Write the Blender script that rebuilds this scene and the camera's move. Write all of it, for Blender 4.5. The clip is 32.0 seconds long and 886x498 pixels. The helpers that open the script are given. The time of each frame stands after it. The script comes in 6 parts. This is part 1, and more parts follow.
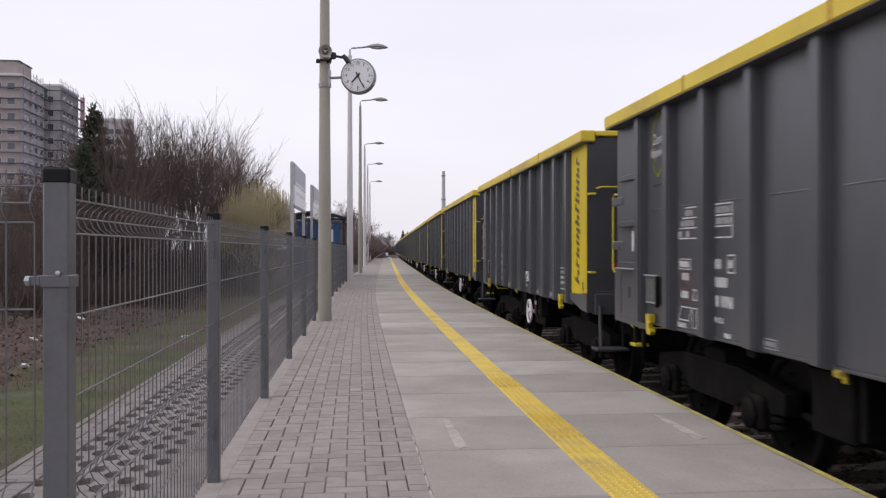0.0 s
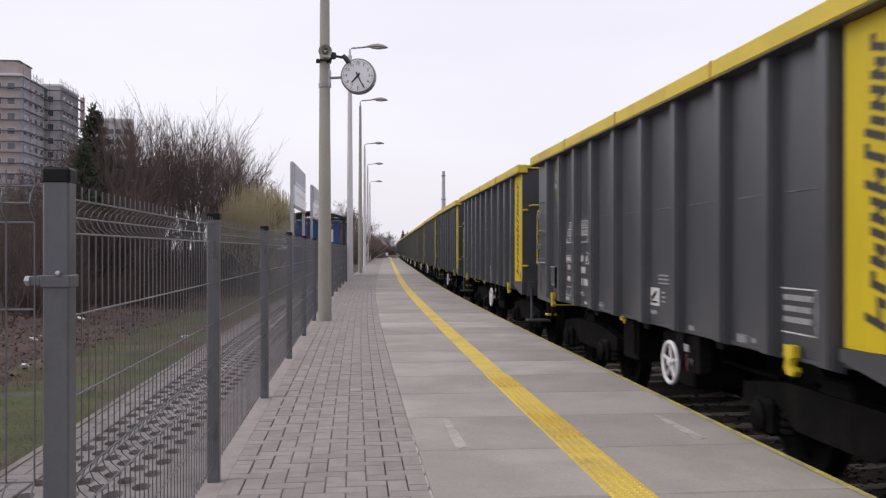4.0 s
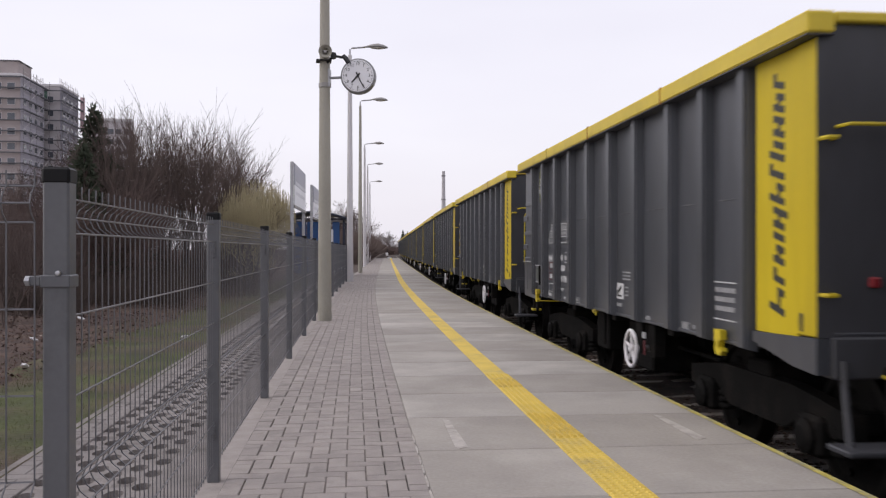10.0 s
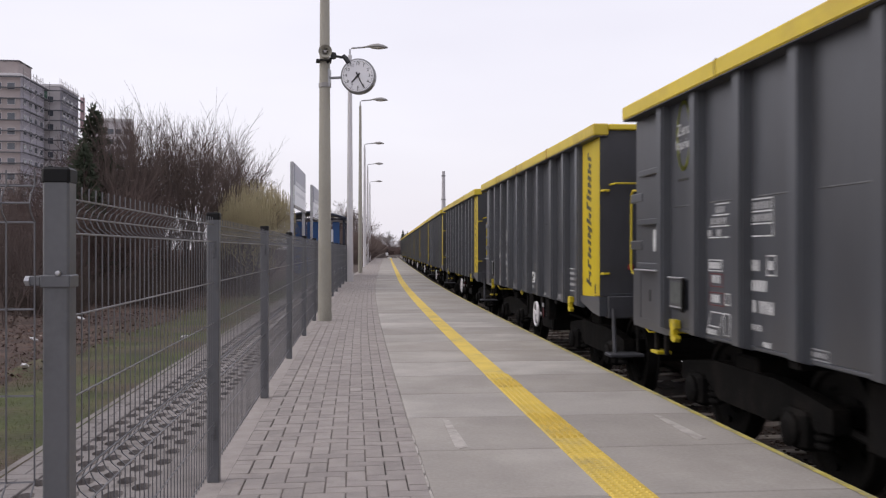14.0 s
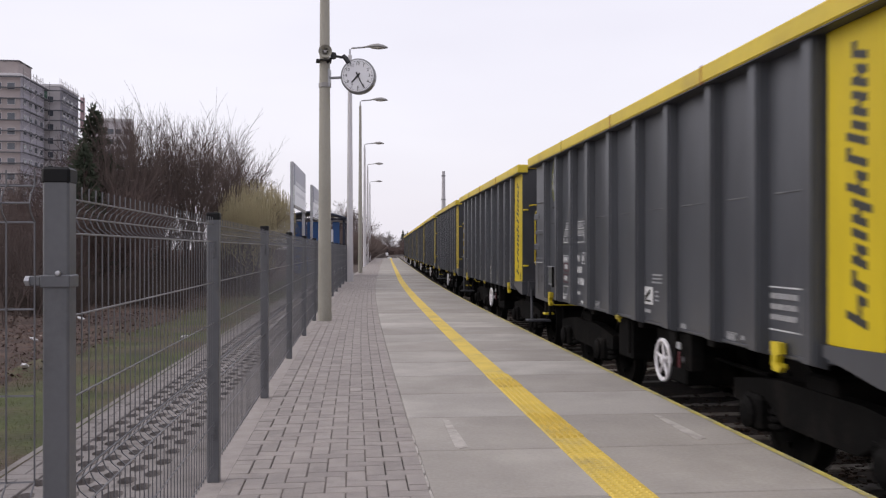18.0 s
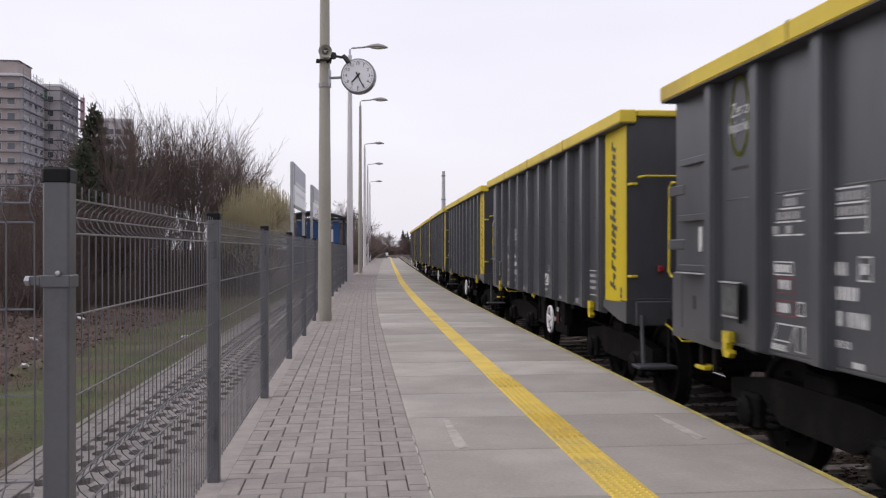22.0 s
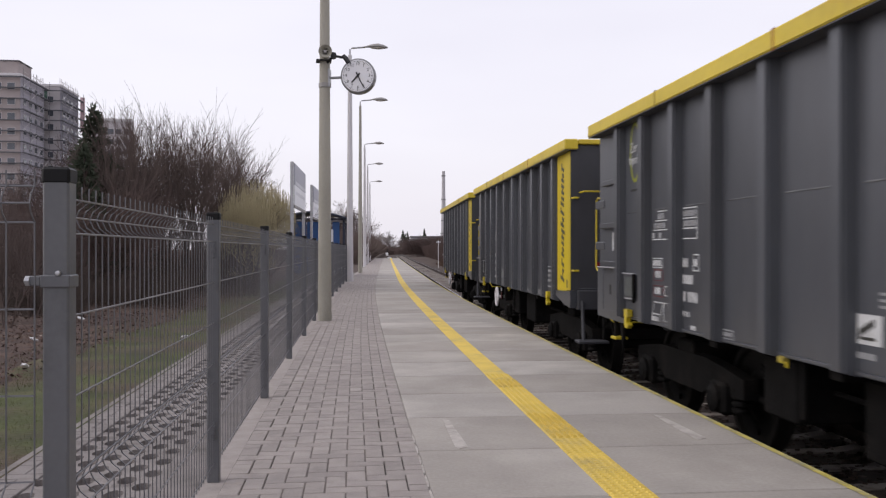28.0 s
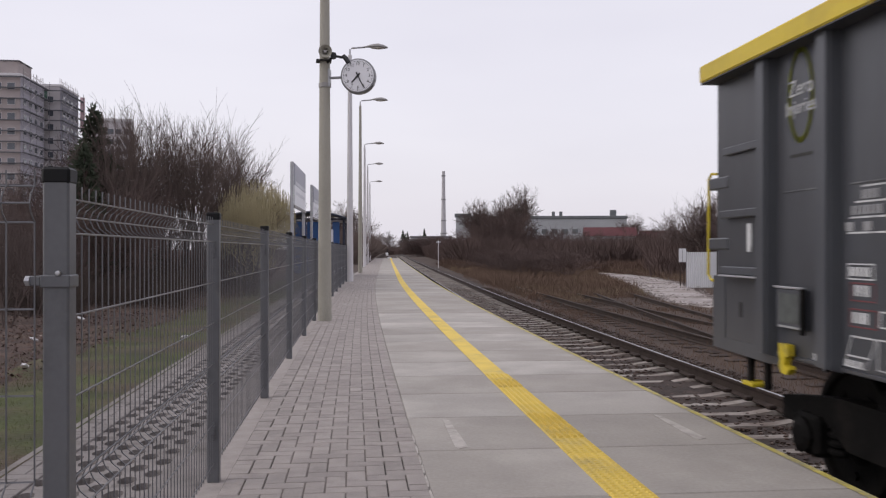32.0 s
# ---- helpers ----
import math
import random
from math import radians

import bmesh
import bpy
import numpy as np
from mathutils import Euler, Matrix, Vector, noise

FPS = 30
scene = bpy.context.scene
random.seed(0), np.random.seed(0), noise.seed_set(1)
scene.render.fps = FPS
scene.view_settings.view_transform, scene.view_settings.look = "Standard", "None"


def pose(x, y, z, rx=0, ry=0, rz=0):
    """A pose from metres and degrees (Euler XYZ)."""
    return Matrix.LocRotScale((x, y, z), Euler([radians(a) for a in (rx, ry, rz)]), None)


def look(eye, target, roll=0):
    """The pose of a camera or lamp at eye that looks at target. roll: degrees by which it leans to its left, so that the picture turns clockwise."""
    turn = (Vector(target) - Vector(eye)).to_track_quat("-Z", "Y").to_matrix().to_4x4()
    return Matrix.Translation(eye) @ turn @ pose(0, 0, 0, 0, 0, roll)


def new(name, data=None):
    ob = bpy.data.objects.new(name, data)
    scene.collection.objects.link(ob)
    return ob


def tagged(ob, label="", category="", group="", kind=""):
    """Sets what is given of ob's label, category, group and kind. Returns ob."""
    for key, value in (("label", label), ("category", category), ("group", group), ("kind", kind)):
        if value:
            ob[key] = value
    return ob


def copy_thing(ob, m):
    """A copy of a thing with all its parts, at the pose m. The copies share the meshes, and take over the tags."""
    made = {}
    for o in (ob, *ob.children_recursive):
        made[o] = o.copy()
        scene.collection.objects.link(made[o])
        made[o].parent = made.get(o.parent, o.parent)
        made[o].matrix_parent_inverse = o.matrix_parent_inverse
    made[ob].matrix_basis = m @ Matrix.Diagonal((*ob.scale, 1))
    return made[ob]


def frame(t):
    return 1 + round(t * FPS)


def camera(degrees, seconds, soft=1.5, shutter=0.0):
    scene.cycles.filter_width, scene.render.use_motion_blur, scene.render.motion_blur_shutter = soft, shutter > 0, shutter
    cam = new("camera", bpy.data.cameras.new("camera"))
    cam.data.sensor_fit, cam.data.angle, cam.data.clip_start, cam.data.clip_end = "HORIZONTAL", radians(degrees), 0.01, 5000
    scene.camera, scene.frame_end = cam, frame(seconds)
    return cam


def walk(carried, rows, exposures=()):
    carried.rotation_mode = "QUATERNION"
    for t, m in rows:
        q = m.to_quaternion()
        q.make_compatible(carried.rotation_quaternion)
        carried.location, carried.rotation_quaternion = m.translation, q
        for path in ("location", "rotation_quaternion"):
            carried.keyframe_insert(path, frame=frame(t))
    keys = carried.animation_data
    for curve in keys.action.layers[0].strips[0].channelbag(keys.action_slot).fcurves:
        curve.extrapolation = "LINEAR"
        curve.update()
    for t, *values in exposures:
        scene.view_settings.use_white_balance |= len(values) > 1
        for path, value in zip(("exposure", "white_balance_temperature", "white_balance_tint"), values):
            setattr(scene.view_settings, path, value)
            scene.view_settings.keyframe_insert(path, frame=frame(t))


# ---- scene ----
# ---------------------------------------------------------------- camera
EYE = 1.147          # eye above the platform
TURN = 5.747         # the camera looks this far to the right of the near platform edge
cam = camera(52.78, 32.0, soft=1.22, shutter=0.3)
CAM = pose(0, 0, EYE, 90.036, 0, -TURN)
walk(cam, [(0.0, CAM), (32.0, CAM)], exposures=[(0.0, 0.0), (30.6, 0.0), (31.2, -0.06), (32.0, -0.15)])

# ---------------------------------------------------------------- overcast light
world = bpy.data.worlds.new("overcast_sky")
scene.world = world
world.use_nodes = True
wn, wl = world.node_tree.nodes, world.node_tree.links
wn.clear()
w_out = wn.new("ShaderNodeOutputWorld")
w_bg = wn.new("ShaderNodeBackground")
w_co = wn.new("ShaderNodeTexCoord")
w_sky = wn.new("ShaderNodeTexSky")
w_sky.sky_type = "NISHITA"
w_sky.sun_disc = False
w_sky.sun_elevation, w_sky.sun_rotation = radians(40), radians(272)
w_sky.air_density, w_sky.dust_density = 1.0, 4.0
w_noise = wn.new("ShaderNodeTexNoise")
w_noise.inputs["Scale"].default_value = 1.6
w_noise.inputs["Detail"].default_value = 4.0
w_map = wn.new("ShaderNodeMapping")
w_map.inputs["Scale"].default_value = (1.0, 1.0, 3.5)
w_ramp = wn.new("ShaderNodeValToRGB")
w_ramp.color_ramp.elements[0].position, w_ramp.color_ramp.elements[1].position = 0.3, 0.72
w_ramp.color_ramp.elements[0].color = (0.80, 0.765, 0.85, 1)
w_ramp.color_ramp.elements[1].color = (0.90, 0.865, 0.94, 1)
w_mix = wn.new("ShaderNodeMix")
w_mix.data_type = "RGBA"
w_mix.inputs["Factor"].default_value = 0.03
wl.new(w_co.outputs["Generated"], w_map.inputs["Vector"])
wl.new(w_map.outputs["Vector"], w_noise.inputs["Vector"])
wl.new(w_noise.outputs["Fac"], w_ramp.inputs["Fac"])
wl.new(w_ramp.outputs["Color"], w_mix.inputs[6])
wl.new(w_sky.outputs["Color"], w_mix.inputs[7])
wl.new(w_mix.outputs[2], w_bg.inputs["Color"])
w_bg.inputs["Strength"].default_value = 1.0
wl.new(w_bg.outputs["Background"], w_out.inputs["Surface"])

sun = new("sun", bpy.data.lights.new("sun", "SUN"))
sun.data.energy, sun.data.angle, sun.data.color = 0.7, radians(40), (1.0, 0.97, 0.93)
sun.matrix_world = look((-30, 1, 26), (0, 0, 0))


# ---------------------------------------------------------------- materials
def mat(name, base, rough=0.7, metal=0.0, var=0.25, scale=6.0, fine=60.0, bump=0.15, dirt=None, dirt_amount=0.0, spread=0.0, island=False, spec=0.4, stretch=(1, 1, 1)):
    """A painted, stony or wooden surface: base colour varied at two scales, with fine relief. dirt: a second colour in soft stains.
    spread: how far single pieces differ in brightness."""
    m = bpy.data.materials.new(name)
    m.use_nodes = True
    n, l = m.node_tree.nodes, m.node_tree.links
    b = n["Principled BSDF"]
    b.inputs["Roughness"].default_value, b.inputs["Metallic"].default_value = rough, metal
    b.inputs["Specular IOR Level"].default_value = spec
    co = n.new("ShaderNodeTexCoord")
    mp = n.new("ShaderNodeMapping")
    mp.inputs["Scale"].default_value = stretch
    l.new(co.outputs["Object"], mp.inputs["Vector"])
    big, small = n.new("ShaderNodeTexNoise"), n.new("ShaderNodeTexNoise")
    big.inputs["Scale"].default_value, big.inputs["Detail"].default_value = scale, 6.0
    small.inputs["Scale"].default_value, small.inputs["Detail"].default_value = fine, 5.0
    if spread:
        info = n.new("ShaderNodeNewGeometry" if island else "ShaderNodeObjectInfo")
        rnd = info.outputs["Random Per Island" if island else "Random"]
        shift = n.new("ShaderNodeVectorMath")
        shift.operation = "MULTIPLY_ADD"
        l.new(mp.outputs["Vector"], shift.inputs[0])
        shift.inputs[1].default_value = (1, 1, 1)
        wide = n.new("ShaderNodeMath")
        wide.operation = "MULTIPLY"
        wide.inputs[1].default_value = 37.0
        l.new(rnd, wide.inputs[0])
        l.new(wide.outputs[0], shift.inputs[2])
        vec = shift.outputs[0]
    else:
        rnd, vec = None, mp.outputs["Vector"]
    l.new(vec, big.inputs["Vector"])
    l.new(vec, small.inputs["Vector"])
    mixn = n.new("ShaderNodeMath")
    mixn.operation = "MULTIPLY_ADD"
    l.new(big.outputs["Fac"], mixn.inputs[0])
    mixn.inputs[1].default_value = 0.65
    half = n.new("ShaderNodeMath")
    half.operation = "MULTIPLY"
    half.inputs[1].default_value = 0.35
    l.new(small.outputs["Fac"], half.inputs[0])
    l.new(half.outputs[0], mixn.inputs[2])
    rng = n.new("ShaderNodeMapRange")
    rng.inputs["From Min"].default_value, rng.inputs["From Max"].default_value = 0.3, 0.7
    rng.inputs["To Min"].default_value, rng.inputs["To Max"].default_value = 1 - var, 1 + var
    l.new(mixn.outputs[0], rng.inputs["Value"])
    value = rng.outputs["Result"]
    if rnd is not None:
        r2 = n.new("ShaderNodeMapRange")
        r2.inputs["To Min"].default_value, r2.inputs["To Max"].default_value = 1 - spread, 1 + spread
        l.new(rnd, r2.inputs["Value"])
        mul = n.new("ShaderNodeMath")
        mul.operation = "MULTIPLY"
        l.new(value, mul.inputs[0])
        l.new(r2.outputs["Result"], mul.inputs[1])
        value = mul.outputs[0]
    col = n.new("ShaderNodeMix")
    col.data_type, col.blend_type = "RGBA", "MULTIPLY"
    col.inputs["Factor"].default_value = 1.0
    grey = n.new("ShaderNodeCombineColor")
    for k in range(3):
        l.new(value, grey.inputs[k])
    l.new(grey.outputs["Color"], col.inputs[7])
    if dirt:
        stain = n.new("ShaderNodeTexNoise")
        stain.inputs["Scale"].default_value, stain.inputs["Detail"].default_value = scale * 0.45, 8.0
        stain.inputs["Roughness"].default_value = 0.65
        l.new(vec, stain.inputs["Vector"])
        ramp = n.new("ShaderNodeMapRange")
        ramp.inputs["From Min"].default_value, ramp.inputs["From Max"].default_value = 0.62 - 0.3 * dirt_amount, 0.74 - 0.2 * dirt_amount
        l.new(stain.outputs["Fac"], ramp.inputs["Value"])
        mixd = n.new("ShaderNodeMix")
        mixd.data_type = "RGBA"
        l.new(ramp.outputs["Result"], mixd.inputs["Factor"])
        mixd.inputs[6].default_value, mixd.inputs[7].default_value = (*base, 1), (*dirt, 1)
        l.new(mixd.outputs[2], col.inputs[6])
    else:
        col.inputs[6].default_value = (*base, 1)
    l.new(col.outputs[2], b.inputs["Base Color"])
    if bump:
        bp = n.new("ShaderNodeBump")
        bp.inputs["Strength"].default_value, bp.inputs["Distance"].default_value = bump, 0.01
        l.new(small.outputs["Fac"], bp.inputs["Height"])
        l.new(bp.outputs["Normal"], b.inputs["Normal"])
    return m


M = {}
M["grey_paint"] = mat("wagon_grey_paint", (0.061, 0.065, 0.075), 0.34, 0, 0.20, 1.2, 9, 0.06, (0.050, 0.052, 0.059), 0.5, 0.08, spec=0.6, stretch=(1, 1, 0.35))
M["grey_end"] = mat("wagon_end_paint", (0.052, 0.053, 0.060), 0.5, 0, 0.16, 1.4, 9, 0.05, (0.036, 0.035, 0.035), 0.4, stretch=(1, 1, 0.35))
M["yellow_paint"] = mat("yellow_paint", (0.62, 0.47, 0.035), 0.45, 0, 0.10, 1.5, 14, 0.05, (0.46, 0.33, 0.045), 0.35, 0.04)
M["panel_yellow"] = mat("panel_yellow_paint", (0.54, 0.415, 0.016), 0.45, 0, 0.12, 1.6, 10, 0.04, (0.40, 0.295, 0.02), 0.35, spec=0.2, stretch=(1, 1, 0.2))
M["safety_yellow"] = mat("safety_yellow_paint", (0.55, 0.43, 0.02), 0.5, 0, 0.15, 8, 60, 0.1, (0.3, 0.24, 0.05), 0.2)
M["mark_white"] = mat("marking_white", (0.55, 0.56, 0.57), 0.6, 0, 0.2, 10, 60, 0.0, (0.25, 0.25, 0.26), 0.3)
M["mark_dim"] = mat("marking_dim", (0.30, 0.305, 0.315), 0.6, 0, 0.2, 10, 60, 0.0, (0.2, 0.2, 0.21), 0.3)
M["seam_pale"] = mat("worn_seam", (0.17, 0.172, 0.18), 0.6, 0, 0.4, 6, 60, 0.0, (0.08, 0.083, 0.09), 0.6)
M["mark_red"] = mat("marking_red", (0.16, 0.055, 0.06), 0.6, 0, 0.2, 10, 60, 0.0)
M["letter_dark"] = mat("lettering_dark", (0.035, 0.034, 0.03), 0.5, 0, 0.2, 10, 60, 0.0)
M["logo_green"] = mat("logo_yellow_green", (0.42, 0.45, 0.06), 0.5, 0, 0.12, 6, 50, 0.0)
M["wheel_white"] = mat("handwheel_white", (0.72, 0.70, 0.72), 0.5, 0, 0.1, 8, 60, 0.05, (0.4, 0.38, 0.36), 0.25)
# underframe grime and wheel steel: near-black bases hold the shade below the wagons
M["under_dark"] = mat("underframe_grime_shade", (0.0095, 0.009, 0.0088), 0.7, 0, 0.35, 5, 40, 0.4, (0.018, 0.0155, 0.014), 0.4, spec=0.07)
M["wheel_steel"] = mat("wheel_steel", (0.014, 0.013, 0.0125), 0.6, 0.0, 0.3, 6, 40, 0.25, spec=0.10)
M["card_dull"] = mat("dull_card", (0.085, 0.094, 0.092), 0.45, 0, 0.25, 14, 60, 0.0, (0.06, 0.066, 0.064), 0.4)
M["rust"] = mat("rusty_seam", (0.36, 0.16, 0.05), 0.85, 0, 0.3, 20, 90, 0.3)
M["rust_soft"] = mat("seam_grime", (0.33, 0.24, 0.05), 0.8, 0, 0.3, 20, 90, 0.1)
M["lamp_red"] = mat("tail_lamp_red", (0.22, 0.018, 0.024), 0.35, 0, 0.1, 10, 60, 0.0)
M["handle_red"] = mat("brake_handle_red", (0.085, 0.012, 0.016), 0.5, 0, 0.2, 10, 60, 0.0)
M["slab"] = mat("concrete_slab", (0.330, 0.305, 0.277), 0.88, 0, 0.17, 1.5, 45, 0.25, (0.39, 0.364, 0.333), 0.42, 0.05)
M["slab_light"] = mat("concrete_slab_paler", (0.372, 0.347, 0.319), 0.88, 0, 0.17, 1.5, 45, 0.25, (0.46, 0.432, 0.40), 0.45, 0.05)
M["slab_pale"] = mat("concrete_pale_patch", (0.46, 0.43, 0.40), 0.9, 0, 0.2, 12, 60, 0.2, (0.34, 0.31, 0.285), 0.5)
M["platform_wall"] = mat("platform_concrete", (0.26, 0.25, 0.235), 0.9, 0, 0.25, 2, 30, 0.4, (0.12, 0.11, 0.1), 0.4)
M["paver"] = mat("grey_paver", (0.325, 0.293, 0.275), 0.9, 0, 0.14, 9, 120, 0.5, (0.265, 0.24, 0.225), 0.3, 0.09)
M["paver_far"] = mat("grey_paver_joined", (0.325, 0.293, 0.275), 0.9, 0, 0.14, 9, 120, 0.5, (0.265, 0.24, 0.225), 0.3, 0.09, True)
M["sand_joint"] = mat("filled_joint", (0.15, 0.13, 0.118), 0.95, 0, 0.4, 5, 90, 0.3, (0.07, 0.06, 0.054), 0.4)
M["paver_old"] = mat("weathered_path_concrete", (0.225, 0.205, 0.197), 0.9, 0, 0.2, 6, 90, 0.5, (0.13, 0.115, 0.105), 0.35, 0.08)
M["joint"] = mat("joint_sand", (0.055, 0.048, 0.044), 0.95, 0, 0.4, 5, 90, 0.3, (0.10, 0.085, 0.075), 0.4)
M["tactile"] = mat("tactile_yellow", (0.68, 0.50, 0.10), 0.75, 0, 0.12, 4, 70, 0.2, (0.50, 0.39, 0.14), 0.35, 0.05)
M["edge_paint"] = mat("edge_line_yellow", (0.50, 0.42, 0.10), 0.8, 0, 0.2, 12, 90, 0.2, (0.28, 0.26, 0.17), 0.6)
M["fence"] = mat("fence_grey_coating", (0.135, 0.138, 0.148), 0.4, 0, 0.10, 5, 60, 0.05, (0.08, 0.08, 0.083), 0.3)
M["wire"] = mat("fence_wire", (0.145, 0.145, 0.155), 0.33, 0.25, 0.12, 5, 60, 0.0)
M["cap_black"] = mat("black_plastic_cap", (0.009, 0.009, 0.010), 0.5, 0, 0.2, 20, 90, 0.05, spec=0.2)
M["bolt"] = mat("galvanised_bolt", (0.5, 0.5, 0.52), 0.35, 0.8, 0.15, 20, 90, 0.1)
M["pole_beige"] = mat("spun_concrete_beige", (0.36, 0.343, 0.295), 0.85, 0, 0.13, 2.5, 60, 0.3, (0.26, 0.25, 0.21), 0.35, stretch=(1, 1, 0.3))
M["pole_grey"] = mat("spun_concrete_grey", (0.60, 0.585, 0.60), 0.85, 0, 0.12, 2.5, 60, 0.3, stretch=(1, 1, 0.3))
M["zinc"] = mat("galvanised_steel", (0.42, 0.42, 0.44), 0.45, 0.5, 0.12, 6, 60, 0.05)
M["lamp_cover"] = mat("luminaire_housing", (0.30, 0.29, 0.28), 0.5, 0.2, 0.12, 6, 60, 0.05)
M["lamp_glass"] = mat("luminaire_bowl", (0.55, 0.52, 0.47), 0.25, 0, 0.08, 6, 60, 0.0)
M["clock_face"] = mat("clock_face", (0.80, 0.80, 0.83), 0.4, 0, 0.03, 6, 60, 0.0)
M["clock_rim"] = mat("clock_rim", (0.25, 0.25, 0.26), 0.4, 0.4, 0.1, 6, 60, 0.0)
M["black"] = mat("black_paint", (0.02, 0.02, 0.022), 0.45, 0, 0.15, 10, 60, 0.0)
M["blue"] = mat("shelter_blue", (0.035, 0.10, 0.27), 0.4, 0, 0.12, 3, 50, 0.05)
M["shelter_dark"] = mat("shelter_navy_roof", (0.028, 0.035, 0.06), 0.4, 0.1, 0.15, 3, 50, 0.05)
M["sign_white"] = mat("sign_white", (0.82, 0.82, 0.85), 0.5, 0, 0.05, 2, 50, 0.0)
M["sign_grey"] = mat("sign_back_grey", (0.40, 0.40, 0.46), 0.5, 0, 0.06, 2, 50, 0.0)
M["sign_faint"] = mat("sign_faint_print", (0.66, 0.66, 0.70), 0.5, 0, 0.06, 2, 50, 0.0)
M["rail_side"] = mat("rail_rust", (0.042, 0.029, 0.024), 0.85, 0.1, 0.3, 6, 60, 0.3)
M["rail_top"] = mat("rail_running_surface", (0.50, 0.50, 0.52), 0.22, 1.0, 0.06, 4, 60, 0.02)
M["sleeper"] = mat("concrete_sleeper", (0.29, 0.262, 0.235), 0.9, 0, 0.22, 3, 60, 0.4, (0.16, 0.125, 0.105), 0.5, 0.10)
M["stone"] = mat("ballast_stone", (0.075, 0.052, 0.043), 0.95, 0, 0.3, 8, 70, 0.4, (0.115, 0.085, 0.072), 0.35, 0.35, True)
M["ballast"] = mat("ballast_bed", (0.042, 0.030, 0.025), 0.95, 0, 0.4, 7, 45, 0.9, (0.066, 0.047, 0.039), 0.4)
M["earth"] = mat("dry_earth", (0.060, 0.039, 0.030), 0.95, 0, 0.35, 0.5, 9, 0.6, (0.082, 0.060, 0.045), 0.4)
M["lawn"] = mat("worn_lawn", (0.054, 0.064, 0.019), 0.95, 0, 0.55, 1.6, 26, 0.9, (0.082, 0.058, 0.040), 0.62)
M["litter"] = mat("leaf_litter", (0.060, 0.038, 0.031), 0.95, 0, 0.55, 2.2, 24, 0.9, (0.10, 0.068, 0.052), 0.4)
M["sand"] = mat("pale_gravel_road", (0.35, 0.315, 0.30), 0.95, 0, 0.25, 0.8, 12, 0.5, (0.20, 0.165, 0.145), 0.5)
M["rubble"] = mat("pale_rubble", (0.34, 0.305, 0.29), 0.95, 0, 0.2, 8, 40, 0.3, (0.25, 0.22, 0.205), 0.4, 0.15, True)
M["bark"] = mat("bark", (0.075, 0.060, 0.055), 0.95, 0, 0.25, 3, 20, 0.6)
M["twig"] = mat("bare_twigs", (0.110, 0.083, 0.074), 0.95, 0, 0.2, 0.6, 6, 0.0)
M["twig_red"] = mat("reddish_twigs", (0.098, 0.068, 0.061), 0.95, 0, 0.22, 0.4, 5, 0.0)
M["bramble"] = mat("dark_brambles", (0.062, 0.047, 0.041), 0.95, 0, 0.3, 0.6, 6, 0.0)
M["twig_pale"] = mat("pale_twigs", (0.115, 0.088, 0.080), 0.95, 0, 0.2, 0.6, 6, 0.0)
M["willow"] = mat("willow_shoots", (0.40, 0.35, 0.22), 0.9, 0, 0.2, 0.6, 6, 0.0)
M["needles"] = mat("conifer_needles", (0.050, 0.062, 0.040), 0.9, 0, 0.3, 1.0, 8, 0.0)
M["dry_grass"] = mat("dry_grass", (0.135, 0.090, 0.066), 0.95, 0, 0.3, 0.15, 3, 0.0, (0.20, 0.145, 0.095), 0.38)
M["weed_red"] = mat("reddish_weeds", (0.115, 0.073, 0.056), 0.95, 0, 0.35, 0.08, 2, 0.0, (0.15, 0.105, 0.075), 0.4)
M["straw"] = mat("straw_grass", (0.20, 0.155, 0.105), 0.95, 0, 0.35, 0.12, 3, 0.0, (0.12, 0.085, 0.06), 0.45)
M["grass"] = mat("grass_blades", (0.078, 0.086, 0.030), 0.9, 0, 0.3, 0.6, 6, 0.0, (0.115, 0.095, 0.05), 0.35)
M["leaf"] = mat("dead_leaves", (0.088, 0.056, 0.044), 0.95, 0, 0.3, 3, 20, 0.0, (0.32, 0.27, 0.25), 0.2, 0.4, True)
M["tower_wall"] = mat("tower_render_beige", (0.40, 0.35, 0.34), 0.9, 0, 0.10, 0.2, 3, 0.1)
M["tower_grey"] = mat("tower_render_grey", (0.50, 0.47, 0.48), 0.9, 0, 0.10, 0.2, 3, 0.1)
M["tower_dark"] = mat("tower_recess", (0.17, 0.165, 0.175), 0.8, 0, 0.12, 0.3, 3, 0.0)
M["tower_band"] = mat("tower_balcony_band", (0.62, 0.60, 0.61), 0.85, 0, 0.10, 0.3, 3, 0.0)
M["scaffold_steel"] = mat("scaffold_steel", (0.12, 0.12, 0.13), 0.7, 0.2, 0.15, 0.5, 4, 0.0)
M["scaffold_pink"] = mat("scaffold_net_pink", (0.62, 0.45, 0.48), 0.8, 0, 0.15, 0.5, 4, 0.0)
M["tower_slate"] = mat("tower_insulation_grey", (0.27, 0.265, 0.30), 0.9, 0, 0.12, 0.2, 3, 0.1)
M["scaffold_net"] = mat("scaffold_net_green", (0.12, 0.21, 0.17), 0.8, 0, 0.15, 0.5, 4, 0.0)
M["tower_pale"] = mat("tower_render_pale", (0.44, 0.42, 0.47), 0.9, 0, 0.10, 0.2, 3, 0.1)
M["pane"] = mat("window_pane", (0.09, 0.10, 0.12), 0.12, 0, 0.25, 0.4, 2, 0.0, spec=0.6)
M["hall_wall"] = mat("hall_panels", (0.40, 0.41, 0.42), 0.8, 0, 0.12, 0.15, 3, 0.0)
